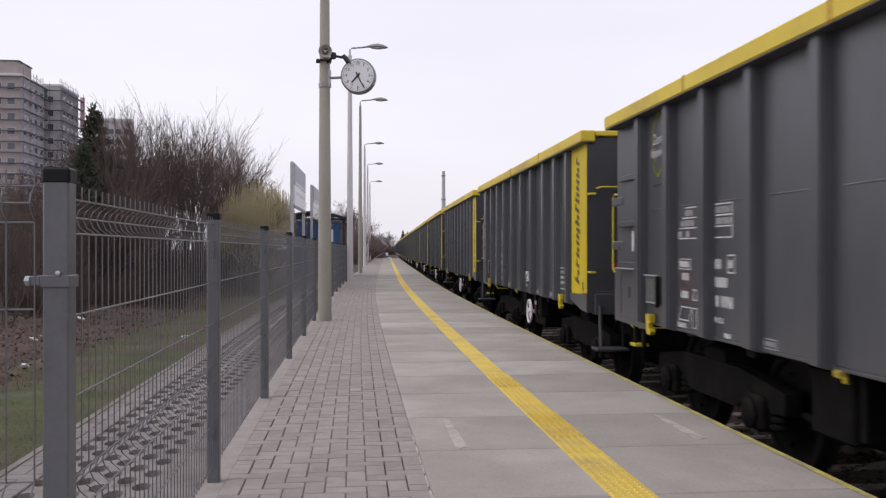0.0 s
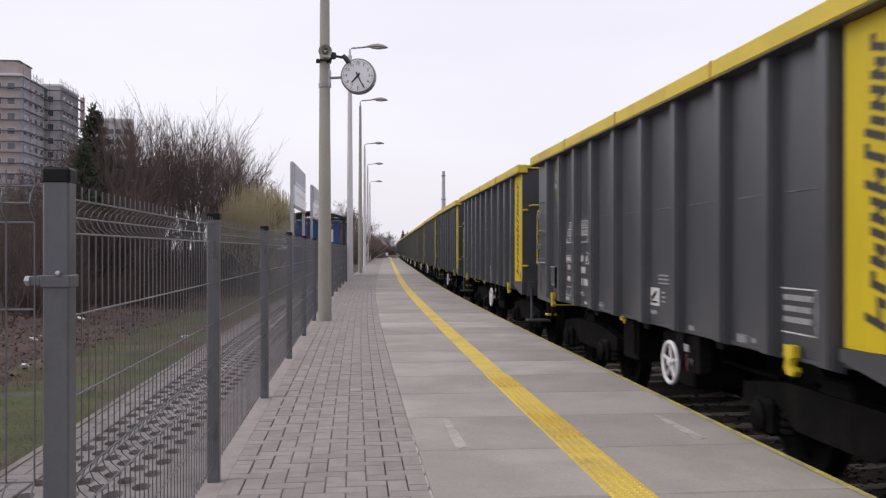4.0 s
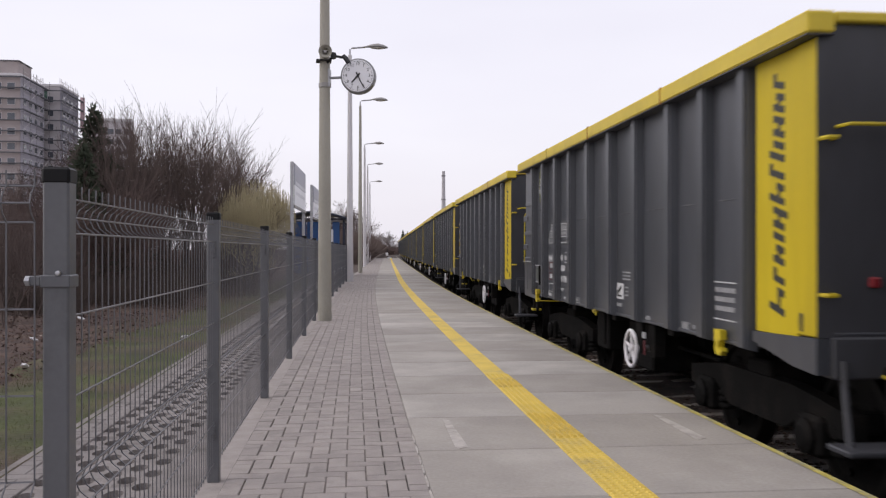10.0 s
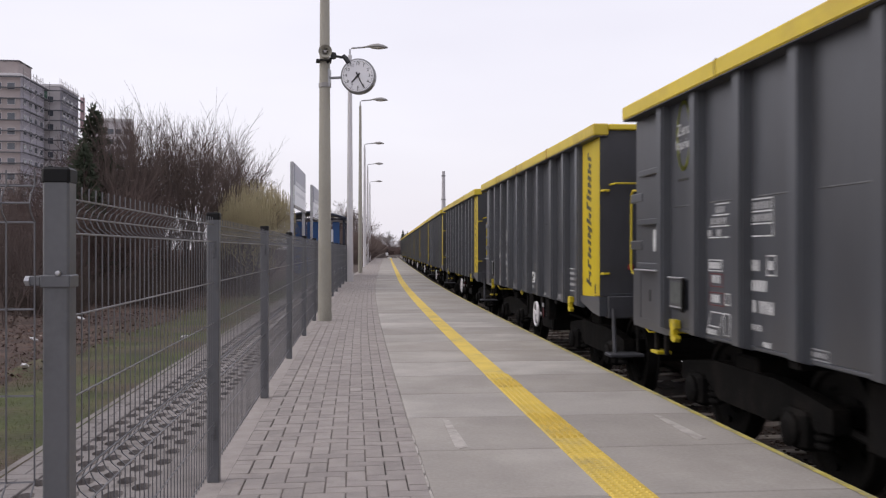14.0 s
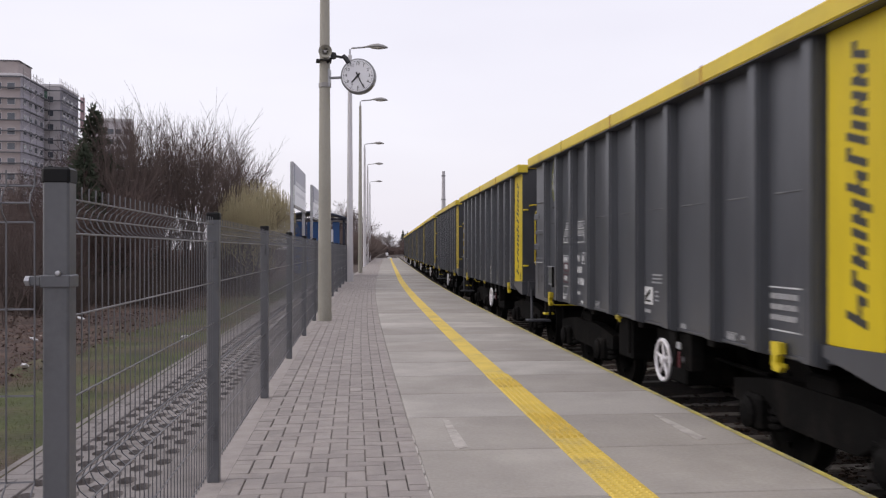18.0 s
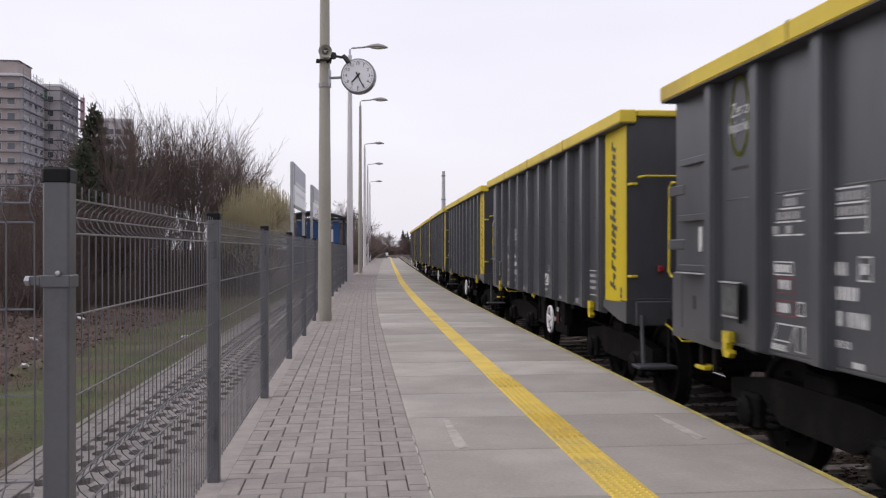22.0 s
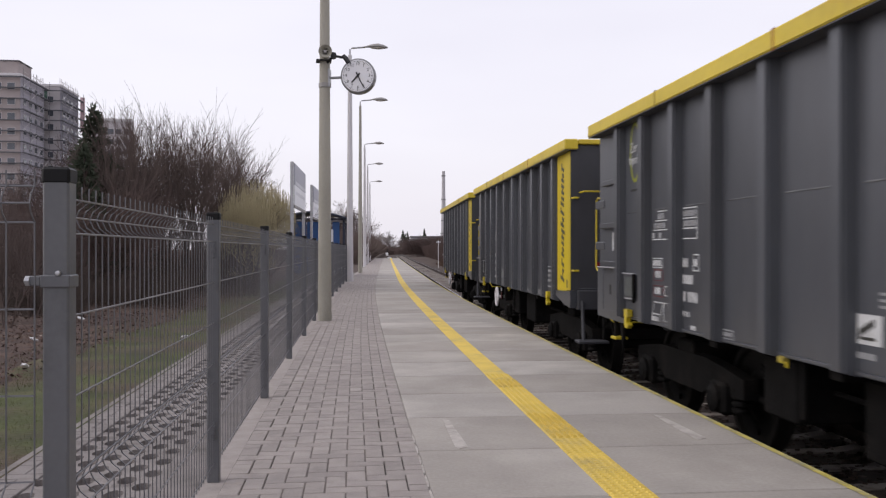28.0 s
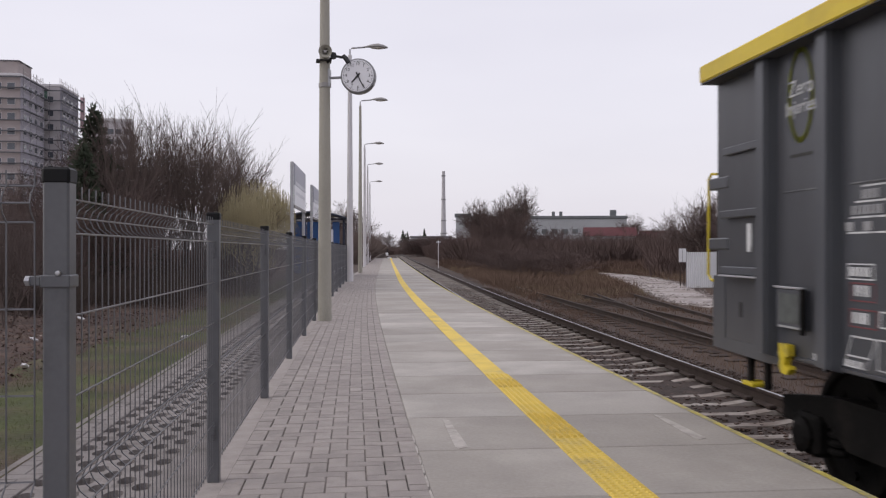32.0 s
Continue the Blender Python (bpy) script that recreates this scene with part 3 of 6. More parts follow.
def bogie(parent, y0):
    """A three-piece freight bogie with two wheelsets."""
    bm = bmesh.new()
    frames = []
    for sx in (-1, 1):
        frames.append(bmesh.new())
        prof2 = [(-1.32, 0.50), (-1.32, 0.66), (-0.95, 0.71), (-0.55, 0.75), (0.55, 0.75), (0.95, 0.71), (1.32, 0.66), (1.32, 0.50), (1.08, 0.50), (0.98, 0.60), (0.74, 0.57), (0.48, 0.43), (-0.48, 0.43), (-0.74, 0.57), (-0.98, 0.60), (-1.08, 0.50)]
        prism(frames[-1], [(y, z) for y, z in prof2], 0.98, 1.10, lambda a, b, c, sx=sx: (sx * c, a, b))
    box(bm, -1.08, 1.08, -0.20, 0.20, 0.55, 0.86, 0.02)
    bg = part("bogie", bm, "under_dark", parent, "grimy two-axle bogie, coloured near-black for the shade under the wagon")
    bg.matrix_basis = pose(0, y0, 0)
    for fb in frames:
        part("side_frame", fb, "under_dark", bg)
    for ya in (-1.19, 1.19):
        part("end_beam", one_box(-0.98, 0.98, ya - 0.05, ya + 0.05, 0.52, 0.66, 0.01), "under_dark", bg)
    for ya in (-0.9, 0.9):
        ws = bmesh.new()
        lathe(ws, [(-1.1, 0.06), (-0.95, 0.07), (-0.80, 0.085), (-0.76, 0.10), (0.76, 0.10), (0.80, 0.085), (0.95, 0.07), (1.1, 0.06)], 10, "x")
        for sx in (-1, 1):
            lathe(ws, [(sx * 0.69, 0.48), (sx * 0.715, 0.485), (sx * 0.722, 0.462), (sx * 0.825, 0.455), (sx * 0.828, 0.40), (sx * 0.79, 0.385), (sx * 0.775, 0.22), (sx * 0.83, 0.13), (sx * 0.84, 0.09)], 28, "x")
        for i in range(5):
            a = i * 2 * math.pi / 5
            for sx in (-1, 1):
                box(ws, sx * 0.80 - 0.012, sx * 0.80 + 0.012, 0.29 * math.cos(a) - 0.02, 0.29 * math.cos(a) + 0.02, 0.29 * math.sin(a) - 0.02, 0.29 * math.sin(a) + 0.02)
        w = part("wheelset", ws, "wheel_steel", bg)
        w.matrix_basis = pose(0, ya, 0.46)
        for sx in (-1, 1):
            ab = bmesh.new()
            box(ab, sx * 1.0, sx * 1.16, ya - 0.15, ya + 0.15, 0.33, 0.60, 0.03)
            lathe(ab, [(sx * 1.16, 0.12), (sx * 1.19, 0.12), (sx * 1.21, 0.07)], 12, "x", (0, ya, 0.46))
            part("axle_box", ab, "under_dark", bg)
    for sx in (-1, 1):
        for yy in (-1.13, -0.67, 0.67, 1.13):
            sp = bmesh.new()
            for turn in range(4):
                lathe(sp, [(0.36 + 0.055 * turn, 0.05), (0.375 + 0.055 * turn, 0.07), (0.395 + 0.055 * turn, 0.07), (0.41 + 0.055 * turn, 0.05)], 10, "z", (sx * 1.04, yy, 0))
            part("spring", sp, "under_dark", bg)
        sh = one_box(sx * 0.70, sx * 0.80, -0.43, -0.38, 0.28, 0.62, 0.01)
        part("brake_shoe", sh, "under_dark", bg)
    return bg


def handwheel(parent, s, z):
    """A white spoked parking-brake wheel on a short spindle."""
    y = at_s(s)
    bm = bmesh.new()
    n, m, R, r = 28, 8, 0.174, 0.018
    rings = []
    for i in range(n):
        a = 2 * math.pi * i / n
        rings.append([bm.verts.new((-1.475 + r * math.sin(2 * math.pi * j / m), y + (R + r * math.cos(2 * math.pi * j / m)) * math.cos(a), z + (R + r * math.cos(2 * math.pi * j / m)) * math.sin(a))) for j in range(m)])
    for i in range(n):
        for j in range(m):
            bm.faces.new((rings[i][j], rings[(i + 1) % n][j], rings[(i + 1) % n][(j + 1) % m], rings[i][(j + 1) % m]))
    wheel = part("handwheel", bm, "wheel_white", parent, "white spoked parking brake wheel")
    for i in range(5):
        a = 2 * math.pi * i / 5 + 0.3
        sp = tube(bmesh.new(), [(-1.462, y, z), (-1.475, y + R * math.cos(a), z + R * math.sin(a))], [0.018, 0.011], 6)
        part("spoke", sp, "wheel_white", wheel)
    hub = lathe(bmesh.new(), [(-1.50, 0.02), (-1.495, 0.034), (-1.455, 0.036), (-1.44, 0.03), (-1.20, 0.03)], 12, "x", (0, y, z))
    part("hub", hub, "wheel_white", wheel)
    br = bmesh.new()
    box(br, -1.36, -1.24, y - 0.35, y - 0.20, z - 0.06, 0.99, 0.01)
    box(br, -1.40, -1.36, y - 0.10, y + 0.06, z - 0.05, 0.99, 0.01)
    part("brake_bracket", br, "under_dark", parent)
    tg = one_box(-1.43, -1.415, y - 0.29, y - 0.20, z + 0.12, z + 0.18, 0.004)
    part("brake_plate", tg, "mark_dim", parent)
    part("brake_handle", one_box(-1.425, -1.41, y - 0.26, y - 0.22, z - 0.04, z + 0.10, 0.006), "handle_red", parent, "dark red brake handle")
    return wheel


def hook(parent, s, side=-1):
    """A yellow cast rope hook under the side sill."""
    y = at_s(s)
    bm = bmesh.new()
    out = [(-0.055, 0.10), (0.065, 0.10), (0.07, 0.03), (0.03, 0.015), (0.022, -0.03), (0.05, -0.05), (0.075, -0.03), (0.085, -0.055), (0.05, -0.09), (-0.02, -0.085), (-0.05, -0.045), (-0.035, 0.0), (-0.05, 0.035)]
    prism(bm, out, 1.42, 1.465, lambda a, b, c: (side * c, y - a, 1.0 + b))
    box(bm, min(side * 1.32, side * 1.42), max(side * 1.32, side * 1.42), y - 0.03, y + 0.03, 1.0, 1.09, 0.01)
    return part("rope_hook", bm, "safety_yellow", parent, "yellow cast rope hook")


def wagon(brake_far):
    """One four-axle open wagon; brake_far puts the handwheel by the far bogie."""
    lab = "grey open freight wagon with yellow rim, " + ("white handwheel by its bogie" if brake_far else "white handwheel at mid-length")
    w = thing("freight_wagon", lab, "wagon", "train of open wagons")
    # tub: floor, sides, ends
    part("floor", one_box(-SIDE + 0.047, SIDE - 0.047, NEAR + 0.055, FAR - 0.055, 1.12, 1.20), "grey_end", w)
    for sx in (-1, 1):
        bm = bmesh.new()
        x0, x1 = sorted((sx * (SIDE - 0.045), sx * SIDE))
        box(bm, x0, x1, NEAR, FAR, SILL + 0.03, LIPZ)
        part("side_wall", bm, "grey_paint", w)
        sill = bmesh.new()
        x0, x1 = sorted((sx * (SIDE - 0.16), sx * (SIDE + 0.012)))
        box(sill, x0, x1, NEAR + 1.0, FAR - 0.7, SILL, SILL + 0.028, 0.006)
        part("side_sill", sill, "grey_paint", w)
    for ye, sg in ((NEAR, 1), (FAR, -1)):
        y0, y1 = sorted((ye, ye + sg * 0.05))
        part("end_wall", one_box(-SIDE + 0.046, SIDE - 0.046, y0 + 0.002, y1, 1.02, LIPZ + 0.057), "grey_end", w)
    part("end_sheet", one_box(-1.448, 1.448, NEAR - 0.009, NEAR - 0.005, 1.176, LIPZ + 0.07), "grey_end", w)
    # pressings along the side sheets: a mid-height seam and a floor crease in every bay
    for a, b in zip(PILLARS, PILLARS[1:]):
        bm = bmesh.new()
        box(bm, -SIDE - 0.006, -SIDE + 0.001, at_s(b) + 0.17, at_s(a) - 0.17, 2.060, 2.070, 0.002)
        part("side_seam", bm, "seam_pale", w)
    # uprights
    for sx in (-1, 1):
        me = bpy.data.meshes.new("pillar")
        bm = pillar_bm(sx)
        bm.to_mesh(me)
        bm.free()
        me.materials.append(M["grey_paint"])
        for s in PILLARS:
            ob = part("pillar", me, "grey_paint", w)
            ob.matrix_basis = pose(0, at_s(s), 0)
    # yellow rim
    for sx in (-1, 1):
        x0, x1 = sorted((sx * 1.36, sx * 1.536))
        rim = part("top_rail", one_box(x0, x1, -4.63, 4.89, LIPZ + 0.008, TOPZ, 0.012), "yellow_paint", w, "yellow box-section rim")
        # thin grey strip that puts shade on the underside of the yellow rim
        part("rim_flange", one_box(x0 + 0.008 * (sx < 0), x1 - 0.008 * (sx > 0), -4.62, 4.88, LIPZ - 0.002, LIPZ + 0.0075), "grey_end", w)
        for s, mt in ((2.10, "rust_soft"), (4.33, "rust"), (6.80, "rust")):
            if sx < 0:
                part("weld_seam", one_box(-1.540, -1.355, at_s(s) - 0.010, at_s(s) + 0.010, LIPZ - 0.002, TOPZ + 0.003), mt, rim)
    for ye, ydeep in ((-4.63, 0.20), (4.69, 0.19)):
        part("end_rail", one_box(-1.355, 1.355, ye + 0.004 * (ye < 0), ye + ydeep, LIPZ + 0.074, TOPZ - 0.003, 0.010), "yellow_paint", w)
    # yellow end panel with its name block drawn as plain slanted bars
    for sx in (-1, 1):
        pb = bmesh.new()
        x0, x1 = sorted((sx * (SIDE - 0.02), sx * 1.435))
        box(pb, x0, x1, at_s(9.035), at_s(8.46), 1.145, LIPZ, 0.006)
        panel = part("end_panel", pb, "panel_yellow", w, "yellow end panel with a dark name block")
        cp = bmesh.new()
        x0, x1 = sorted((sx * (SIDE - 0.03), sx * 1.450))
        box(cp, x0, x1, NEAR - 0.004, at_s(9.05), 1.175, LIPZ, 0.010)
        part("corner_post", cp, "panel_yellow", panel)
        if sx > 0:
            continue
        bm = bmesh.new()
        z, y_base = 1.265, at_s(8.87)
        CAP, LOW, STEM = 0.205, 0.150, 0.047
        bars = ((CAP, 0.12, 0.62), (LOW, 0.06), (LOW, 0.075, 0.75), (LOW, 0.0), (LOW, 0.085, 1.25), (CAP, 0.085, 0.72), (CAP, 0.05), (CAP, 0.0), (LOW, 0.0), (LOW, 0.085, 1.0), (LOW, 0.075, 0.75), (LOW, 0.06))
        for high, gap, *second in bars:
            strokes = [(0.0, STEM, 0.0, high)]
            if second:
                strokes += [(gap, gap + STEM, 0.0 if second[0] <= 1 else -0.045, min(high, LOW) * min(second[0], 1.0)), (STEM, gap, 0.055, 0.090)]
            elif gap:
                strokes += [(STEM, gap + 0.03, high - 0.045, high)]
            for s0, s1, h0, h1 in strokes:
                pts = [(y_base + h, z + a + 0.26 * h) for a, h in ((s0, h0), (s1, h0), (s1, h1), (s0, h1))]
                prism(bm, pts, 0.0, 0.003, lambda yy, zz, c: (-1.435 - c, yy, zz))
            z += 0.076 + (gap if second else gap * 0.8)
        part("name_block", bm, "letter_dark", panel, "dark block of slanted lettering")
        slot = one_box(-1.453, -1.43, at_s(9.135), at_s(9.09), 1.20, 1.31, 0.003)
        part("lashing_slot", slot, "black", panel)
    # lower skirts of the near end, rising towards the middle
    for sx in (-1, 1):
        bm = bmesh.new()
        out = [(at_s(9.296), 0.955), (at_s(9.296), 1.172), (at_s(8.44), 1.142), (at_s(8.44), 1.075), (at_s(8.70), 1.03), (at_s(9.0), 0.975)]
        prism(bm, out, SIDE - 0.03, 1.452, lambda a, b, c, sx=sx: (sx * c, a, b))
        part("end_skirt", bm, "grey_paint", w)
        bm = bmesh.new()
        out = [(at_s(-0.22), 0.955), (at_s(-0.22), 1.50), (at_s(0.0), 1.50), (at_s(0.0), 1.04), (at_s(0.85), 1.04), (at_s(0.85), 0.955), (at_s(0.72), 0.935)]
        prism(bm, out, SIDE - 0.04, SIDE + 0.004, lambda a, b, c, sx=sx: (sx * c, a, b))
        part("end_skirt", bm, "grey_paint", w)
    part("headstock", one_box(-1.36, 1.36, NEAR - 0.03, NEAR + 0.12, 0.93, 1.18, 0.012), "grey_end", w)
    part("headstock", one_box(-1.36, 1.36, FAR - 0.12, FAR + 0.03, 0.93, 1.18, 0.012), "grey_end", w)
    # far end bay: stiffening ribs, ladder brackets, handrail
    for z, d in ((2.42, 0.035), (1.955, 0.055), (1.545, 0.050)):
        part("bay_rib", one_box(-SIDE - d, -SIDE + 0.001, at_s(0.74), at_s(0.03), z - 0.028, z + 0.028, 0.006), "grey_paint", w)
    part("bay_shelf", one_box(-SIDE - 0.085, -SIDE + 0.001, at_s(0.74), at_s(0.05), 1.500, 1.512, 0.003), "zinc", w)
    part("label_strip", one_box(-SIDE - 0.012, -SIDE, at_s(0.455), at_s(0.385), 1.68, 1.88, 0.003), "mark_white", w, "white label holder strip")
    gus = prism(bmesh.new(), [(at_s(0.01), 2.62), (at_s(-0.19), 2.40), (at_s(-0.22), 2.20), (at_s(-0.22), 1.49), (at_s(0.01), 1.49)], SIDE - 0.10, SIDE - 0.03, lambda a, b, c: (-c, a, b))
    part("end_gusset", gus, "grey_end", w)
    for z in (2.20, 1.74):
        part("rail_bracket", one_box(-1.41, -1.30, at_s(0.06), at_s(-0.30), z - 0.045, z + 0.045, 0.01), "grey_paint", w)
    rod = tube(bmesh.new(), [(-1.37, at_s(-0.22), 2.28), (-1.375, at_s(-0.32), 2.29), (-1.38, at_s(-0.36), 2.25), (-1.38, at_s(-0.37), 1.50), (-1.375, at_s(-0.33), 1.46), (-1.37, at_s(-0.22), 1.45)], 0.011, 6)
    part("handrail", rod, "safety_yellow", w, "yellow bent handrail")
    part("vent_slot", one_box(-SIDE - 0.003, -SIDE + 0.001, at_s(0.29), at_s(0.24), 1.21, 1.32, 0.0), "black", w)
    # hinged instruction box
    hb = part("hinged_box", one_box(-SIDE - 0.045, -SIDE + 0.001, at_s(1.24), at_s(0.89), 1.195, 1.45, 0.008), "grey_paint", w, "grey hinged instruction box")
    part("box_card", one_box(-SIDE - 0.048, -SIDE - 0.0452, at_s(1.19), at_s(0.94), 1.235, 1.42), "card_dull", hb, "dull greenish instruction card")
    part("box_frame", one_box(-SIDE - 0.052, -SIDE - 0.04, at_s(1.26), at_s(0.87), 1.45, 1.465, 0.003), "zinc", hb)
    part("box_side", one_box(-SIDE - 0.075, -SIDE - 0.044, at_s(1.28), at_s(1.25), 1.175, 1.46, 0.008), "under_dark", hb)
    part("box_rust", one_box(-SIDE - 0.048, -SIDE - 0.0445, at_s(1.20), at_s(0.93), 1.203, 1.216, 0.0), "mark_dim", hb)
    # safety emblem: a yellow-green zero and its two white words
    bm = bmesh.new()
    n = 36
    ring_o, ring_i = [], []
    for i in range(n):
        a = 2 * math.pi * i / n
        ring_o.append((at_s(1.13) + 0.165 * math.cos(a), 2.66 + 0.30 * math.sin(a)))
        ring_i.append((at_s(1.13) + 0.125 * math.cos(a), 2.66 + 0.264 * math.sin(a)))
    vo = [bm.verts.new((-SIDE - 0.003, y, z)) for y, z in ring_o]
    vi = [bm.verts.new((-SIDE - 0.003, y, z)) for y, z in ring_i]
    for i in range(n):
        bm.faces.new((vo[i], vo[(i + 1) % n], vi[(i + 1) % n], vi[i]))
    bmesh.ops.solidify(bm, geom=bm.faces[:], thickness=0.002)
    part("emblem_ring", bm, "logo_green", w, "yellow-green oval ring emblem")
    face = pose(0, 0, 0, 90, 0, -90)
    words("emblem_word", "Zero", 0.145, "mark_white", w, Matrix.Translation((-SIDE - 0.006, at_s(1.14), 2.705)) @ face, "white word on the emblem")
    words("emblem_word", "Injuries", 0.13, "mark_white", w, Matrix.Translation((-SIDE - 0.006, at_s(1.14), 2.585)) @ face, "white word on the emblem")
    bm = bmesh.new()
    text_rows(bm, 1.00, 1.28, [2.275], 0.022, 3, (0.03, 0.06), 0.012)
    part("small_writing", bm, "letter_dark", w)
    # load tables, inspection frames, wagon data
    bm = bmesh.new()
    for k, (s0, s1) in enumerate(((1.80, 2.04), (1.74, 2.04), (1.69, 2.04), (1.66, 2.04))):
        side_mark(bm, s0, s1, 2.04 - 0.085 * k, 2.05 - 0.085 * k)
    part("load_table", bm, "mark_white", w)
    bm = bmesh.new()
    text_rows(bm, 1.800, 2.000, [1.975], 0.05, 21, (0.022, 0.034), 0.016)
    text_rows(bm, 1.700, 2.000, [1.89], 0.05, 22, (0.022, 0.034), 0.016)
    text_rows(bm, 1.640, 2.000, [1.80], 0.05, 23, (0.05, 0.08), 0.10)
    part("figure_block", bm, "mark_dim", w)
    bm = bmesh.new()
    for k in range(4):
        side_mark(bm, 2.280, 2.740, 2.04 - 0.085 * k, 2.05 - 0.085 * k)
    side_mark(bm, 2.732, 2.740, 1.785, 2.05)
    part("load_table", bm, "mark_white", w)
    bm = bmesh.new()
    text_rows(bm, 2.310, 2.710, [1.975, 1.89], 0.05, 24, (0.022, 0.034), 0.016)
    part("figure_block", bm, "mark_dim", w)
    bm = bmesh.new()
    outline_mark(bm, 1.660, 1.920, 1.53, 1.62, 0.007)
    text_rows(bm, 1.680, 1.900, [1.55], 0.05, 25, (0.02, 0.032), 0.014)
    text_rows(bm, 1.730, 1.880, [1.44], 0.06, 26, (0.02, 0.034), 0.012)
    text_rows(bm, 1.710, 1.900, [1.29], 0.06, 27, (0.02, 0.034), 0.012)
    part("inspection_mark", bm, "mark_white", w)
    bm = bmesh.new()
    outline_mark(bm, 1.690, 1.930, 1.41, 1.515, 0.008)
    outline_mark(bm, 1.680, 1.950, 1.265, 1.37, 0.008)
    part("red_frame", bm, "mark_red", w)
    bm = bmesh.new()
    for s0, z0, s1, z1 in ((1.62, 1.04, 1.84, 1.04), (1.84, 1.04, 1.93, 1.21), (1.70, 1.21, 1.93, 1.21), (1.62, 1.04, 1.70, 1.21), (1.65, 1.10, 1.87, 1.10)):
        prism(bm, [(at_s(s0), z0), (at_s(s1), z1), (at_s(s1) - 0.008 * (abs(z1 - z0) > 0.02), z1 + 0.009 * (z0 == z1)), (at_s(s0) - 0.008 * (abs(z1 - z0) > 0.02), z0 + 0.009 * (z0 == z1))], SIDE + 0.0005, SIDE + 0.003, lambda a, b, c: (-c, a, b))
    outline_mark(bm, 1.970, 2.060, 1.28, 1.37, 0.008)
    outline_mark(bm, 1.950, 2.060, 1.05, 1.22, 0.008)
    text_rows(bm, 1.630, 1.820, [1.05], 0.03, 28, (0.04, 0.07), 0.02)
    part("inspection_frame", bm, "mark_white", w)
    bm = bmesh.new()
    text_rows(bm, 2.280, 2.360, [1.55], 0.075, 30, (0.030, 0.036), 0.014)
    text_rows(bm, 2.420, 2.560, [1.55], 0.075, 31, (0.024, 0.036), 0.016)
    text_rows(bm, 2.280, 2.360, [1.41], 0.075, 32, (0.030, 0.036), 0.014)
    text_rows(bm, 2.420, 2.670, [1.41], 0.075, 33, (0.024, 0.036), 0.016)
    text_rows(bm, 2.280, 2.500, [1.26], 0.085, 34, (0.034, 0.040), 0.016)
    text_rows(bm, 2.540, 2.740, [1.26], 0.085, 35, (0.034, 0.040), 0.016)
    outline_mark(bm, 2.650, 2.780, 1.52, 1.66, 0.009)
    text_rows(bm, 2.680, 2.750, [1.56], 0.06, 36, (0.05, 0.06))
    text_rows(bm, 2.280, 2.380, [1.035], 0.03, 38, (0.05, 0.06), 0.02)
    text_rows(bm, 2.600, 2.700, [1.035], 0.035, 39, (0.04, 0.06), 0.02)
    part("wagon_data", bm, "mark_white", w)
    words("class_word", "Eamnos", 0.095, "mark_white", w, Matrix.Translation((-SIDE - 0.004, at_s(2.43), 1.165)) @ face)
    bm = bmesh.new()
    outline_mark(bm, 3.140, 3.440, 1.03, 1.10, 0.007)
    text_rows(bm, 3.220, 3.400, [1.05], 0.03, 40, (0.04, 0.06), 0.02)
    text_rows(bm, 6.020, 6.160, [1.03], 0.04, 41, (0.04, 0.06), 0.02)
    text_rows(bm, 6.980, 7.120, [1.03], 0.05, 42, (0.05, 0.07), 0.015)
    outline_mark(bm, 6.960, 7.150, 1.02, 1.09, 0.006)
    text_rows(bm, 7.220, 7.280, [1.05], 0.03, 43, (0.05, 0.06), 0.015)
    part("sill_mark", bm, "mark_dim", w)
    # brake emblem square with its notice
    b0 = 3.45 if brake_far else 5.03
    bm = bmesh.new()
    side_mark(bm, b0, b0 + 0.26, 1.18, 1.345)
    plate = part("brake_square", bm, "mark_white", w, "white square with a dark slanted arrow")
    bm = bmesh.new()
    prism(bm, [(b0 + 0.05, 1.22), (b0 + 0.19, 1.285), (b0 + 0.19, 1.325), (b0 + 0.05, 1.26)], 0.0, 0.003, lambda a, b, c: (-SIDE - 0.0032 - c, at_s(a), b))
    box(bm, -SIDE - 0.0062, -SIDE - 0.0032, at_s(b0 + 0.20), at_s(b0 + 0.05), 1.205, 1.222)
    part("square_arrow", bm, "letter_dark", plate)
    bm = bmesh.new()
    text_rows(bm, b0 + 0.24, b0 + 0.50, [1.455, 1.42, 1.385], 0.015, 44, (0.05, 0.1), 0.012)
    text_rows(bm, b0 + 0.32, b0 + 0.42, [1.22, 1.26, 1.30], 0.016, 45, (0.04, 0.07), 0.012)
    text_rows(bm, b0 + 0.01, b0 + 0.20, [1.10], 0.035, 46, (0.04, 0.06), 0.012)
    part("brake_notice", bm, "mark_dim", w)
    if brake_far:
        part("brake_tag", one_box(-SIDE - 0.004, -SIDE, at_s(3.36), at_s(3.31), 1.16, 1.33), "mark_white", w)
    # notice frame by the near hook
    bm = bmesh.new()
    outline_mark(bm, 7.63, 8.10, 1.165, 1.455, 0.009)
    part("notice_frame", bm, "mark_white", w)
    bm = bmesh.new()
    text_rows(bm, 7.68, 8.06, [1.375, 1.305, 1.235], 0.036, 47, (0.06, 0.12), 0.010)
    part("notice_text", bm, "mark_dim", w)
    # small fittings
    for s in (1.02, 7.86):
        hook(w, s)
        hook(w, s, 1)
    ear = bmesh.new()
    box(ear, -1.44, -1.38, at_s(4.245), at_s(4.19), 0.965, 1.01, 0.008)
    box(ear, -1.43, -1.408, at_s(4.29), at_s(4.27), 0.94, 0.98, 0.005)
    part("shunting_eye", ear, "safety_yellow", w)
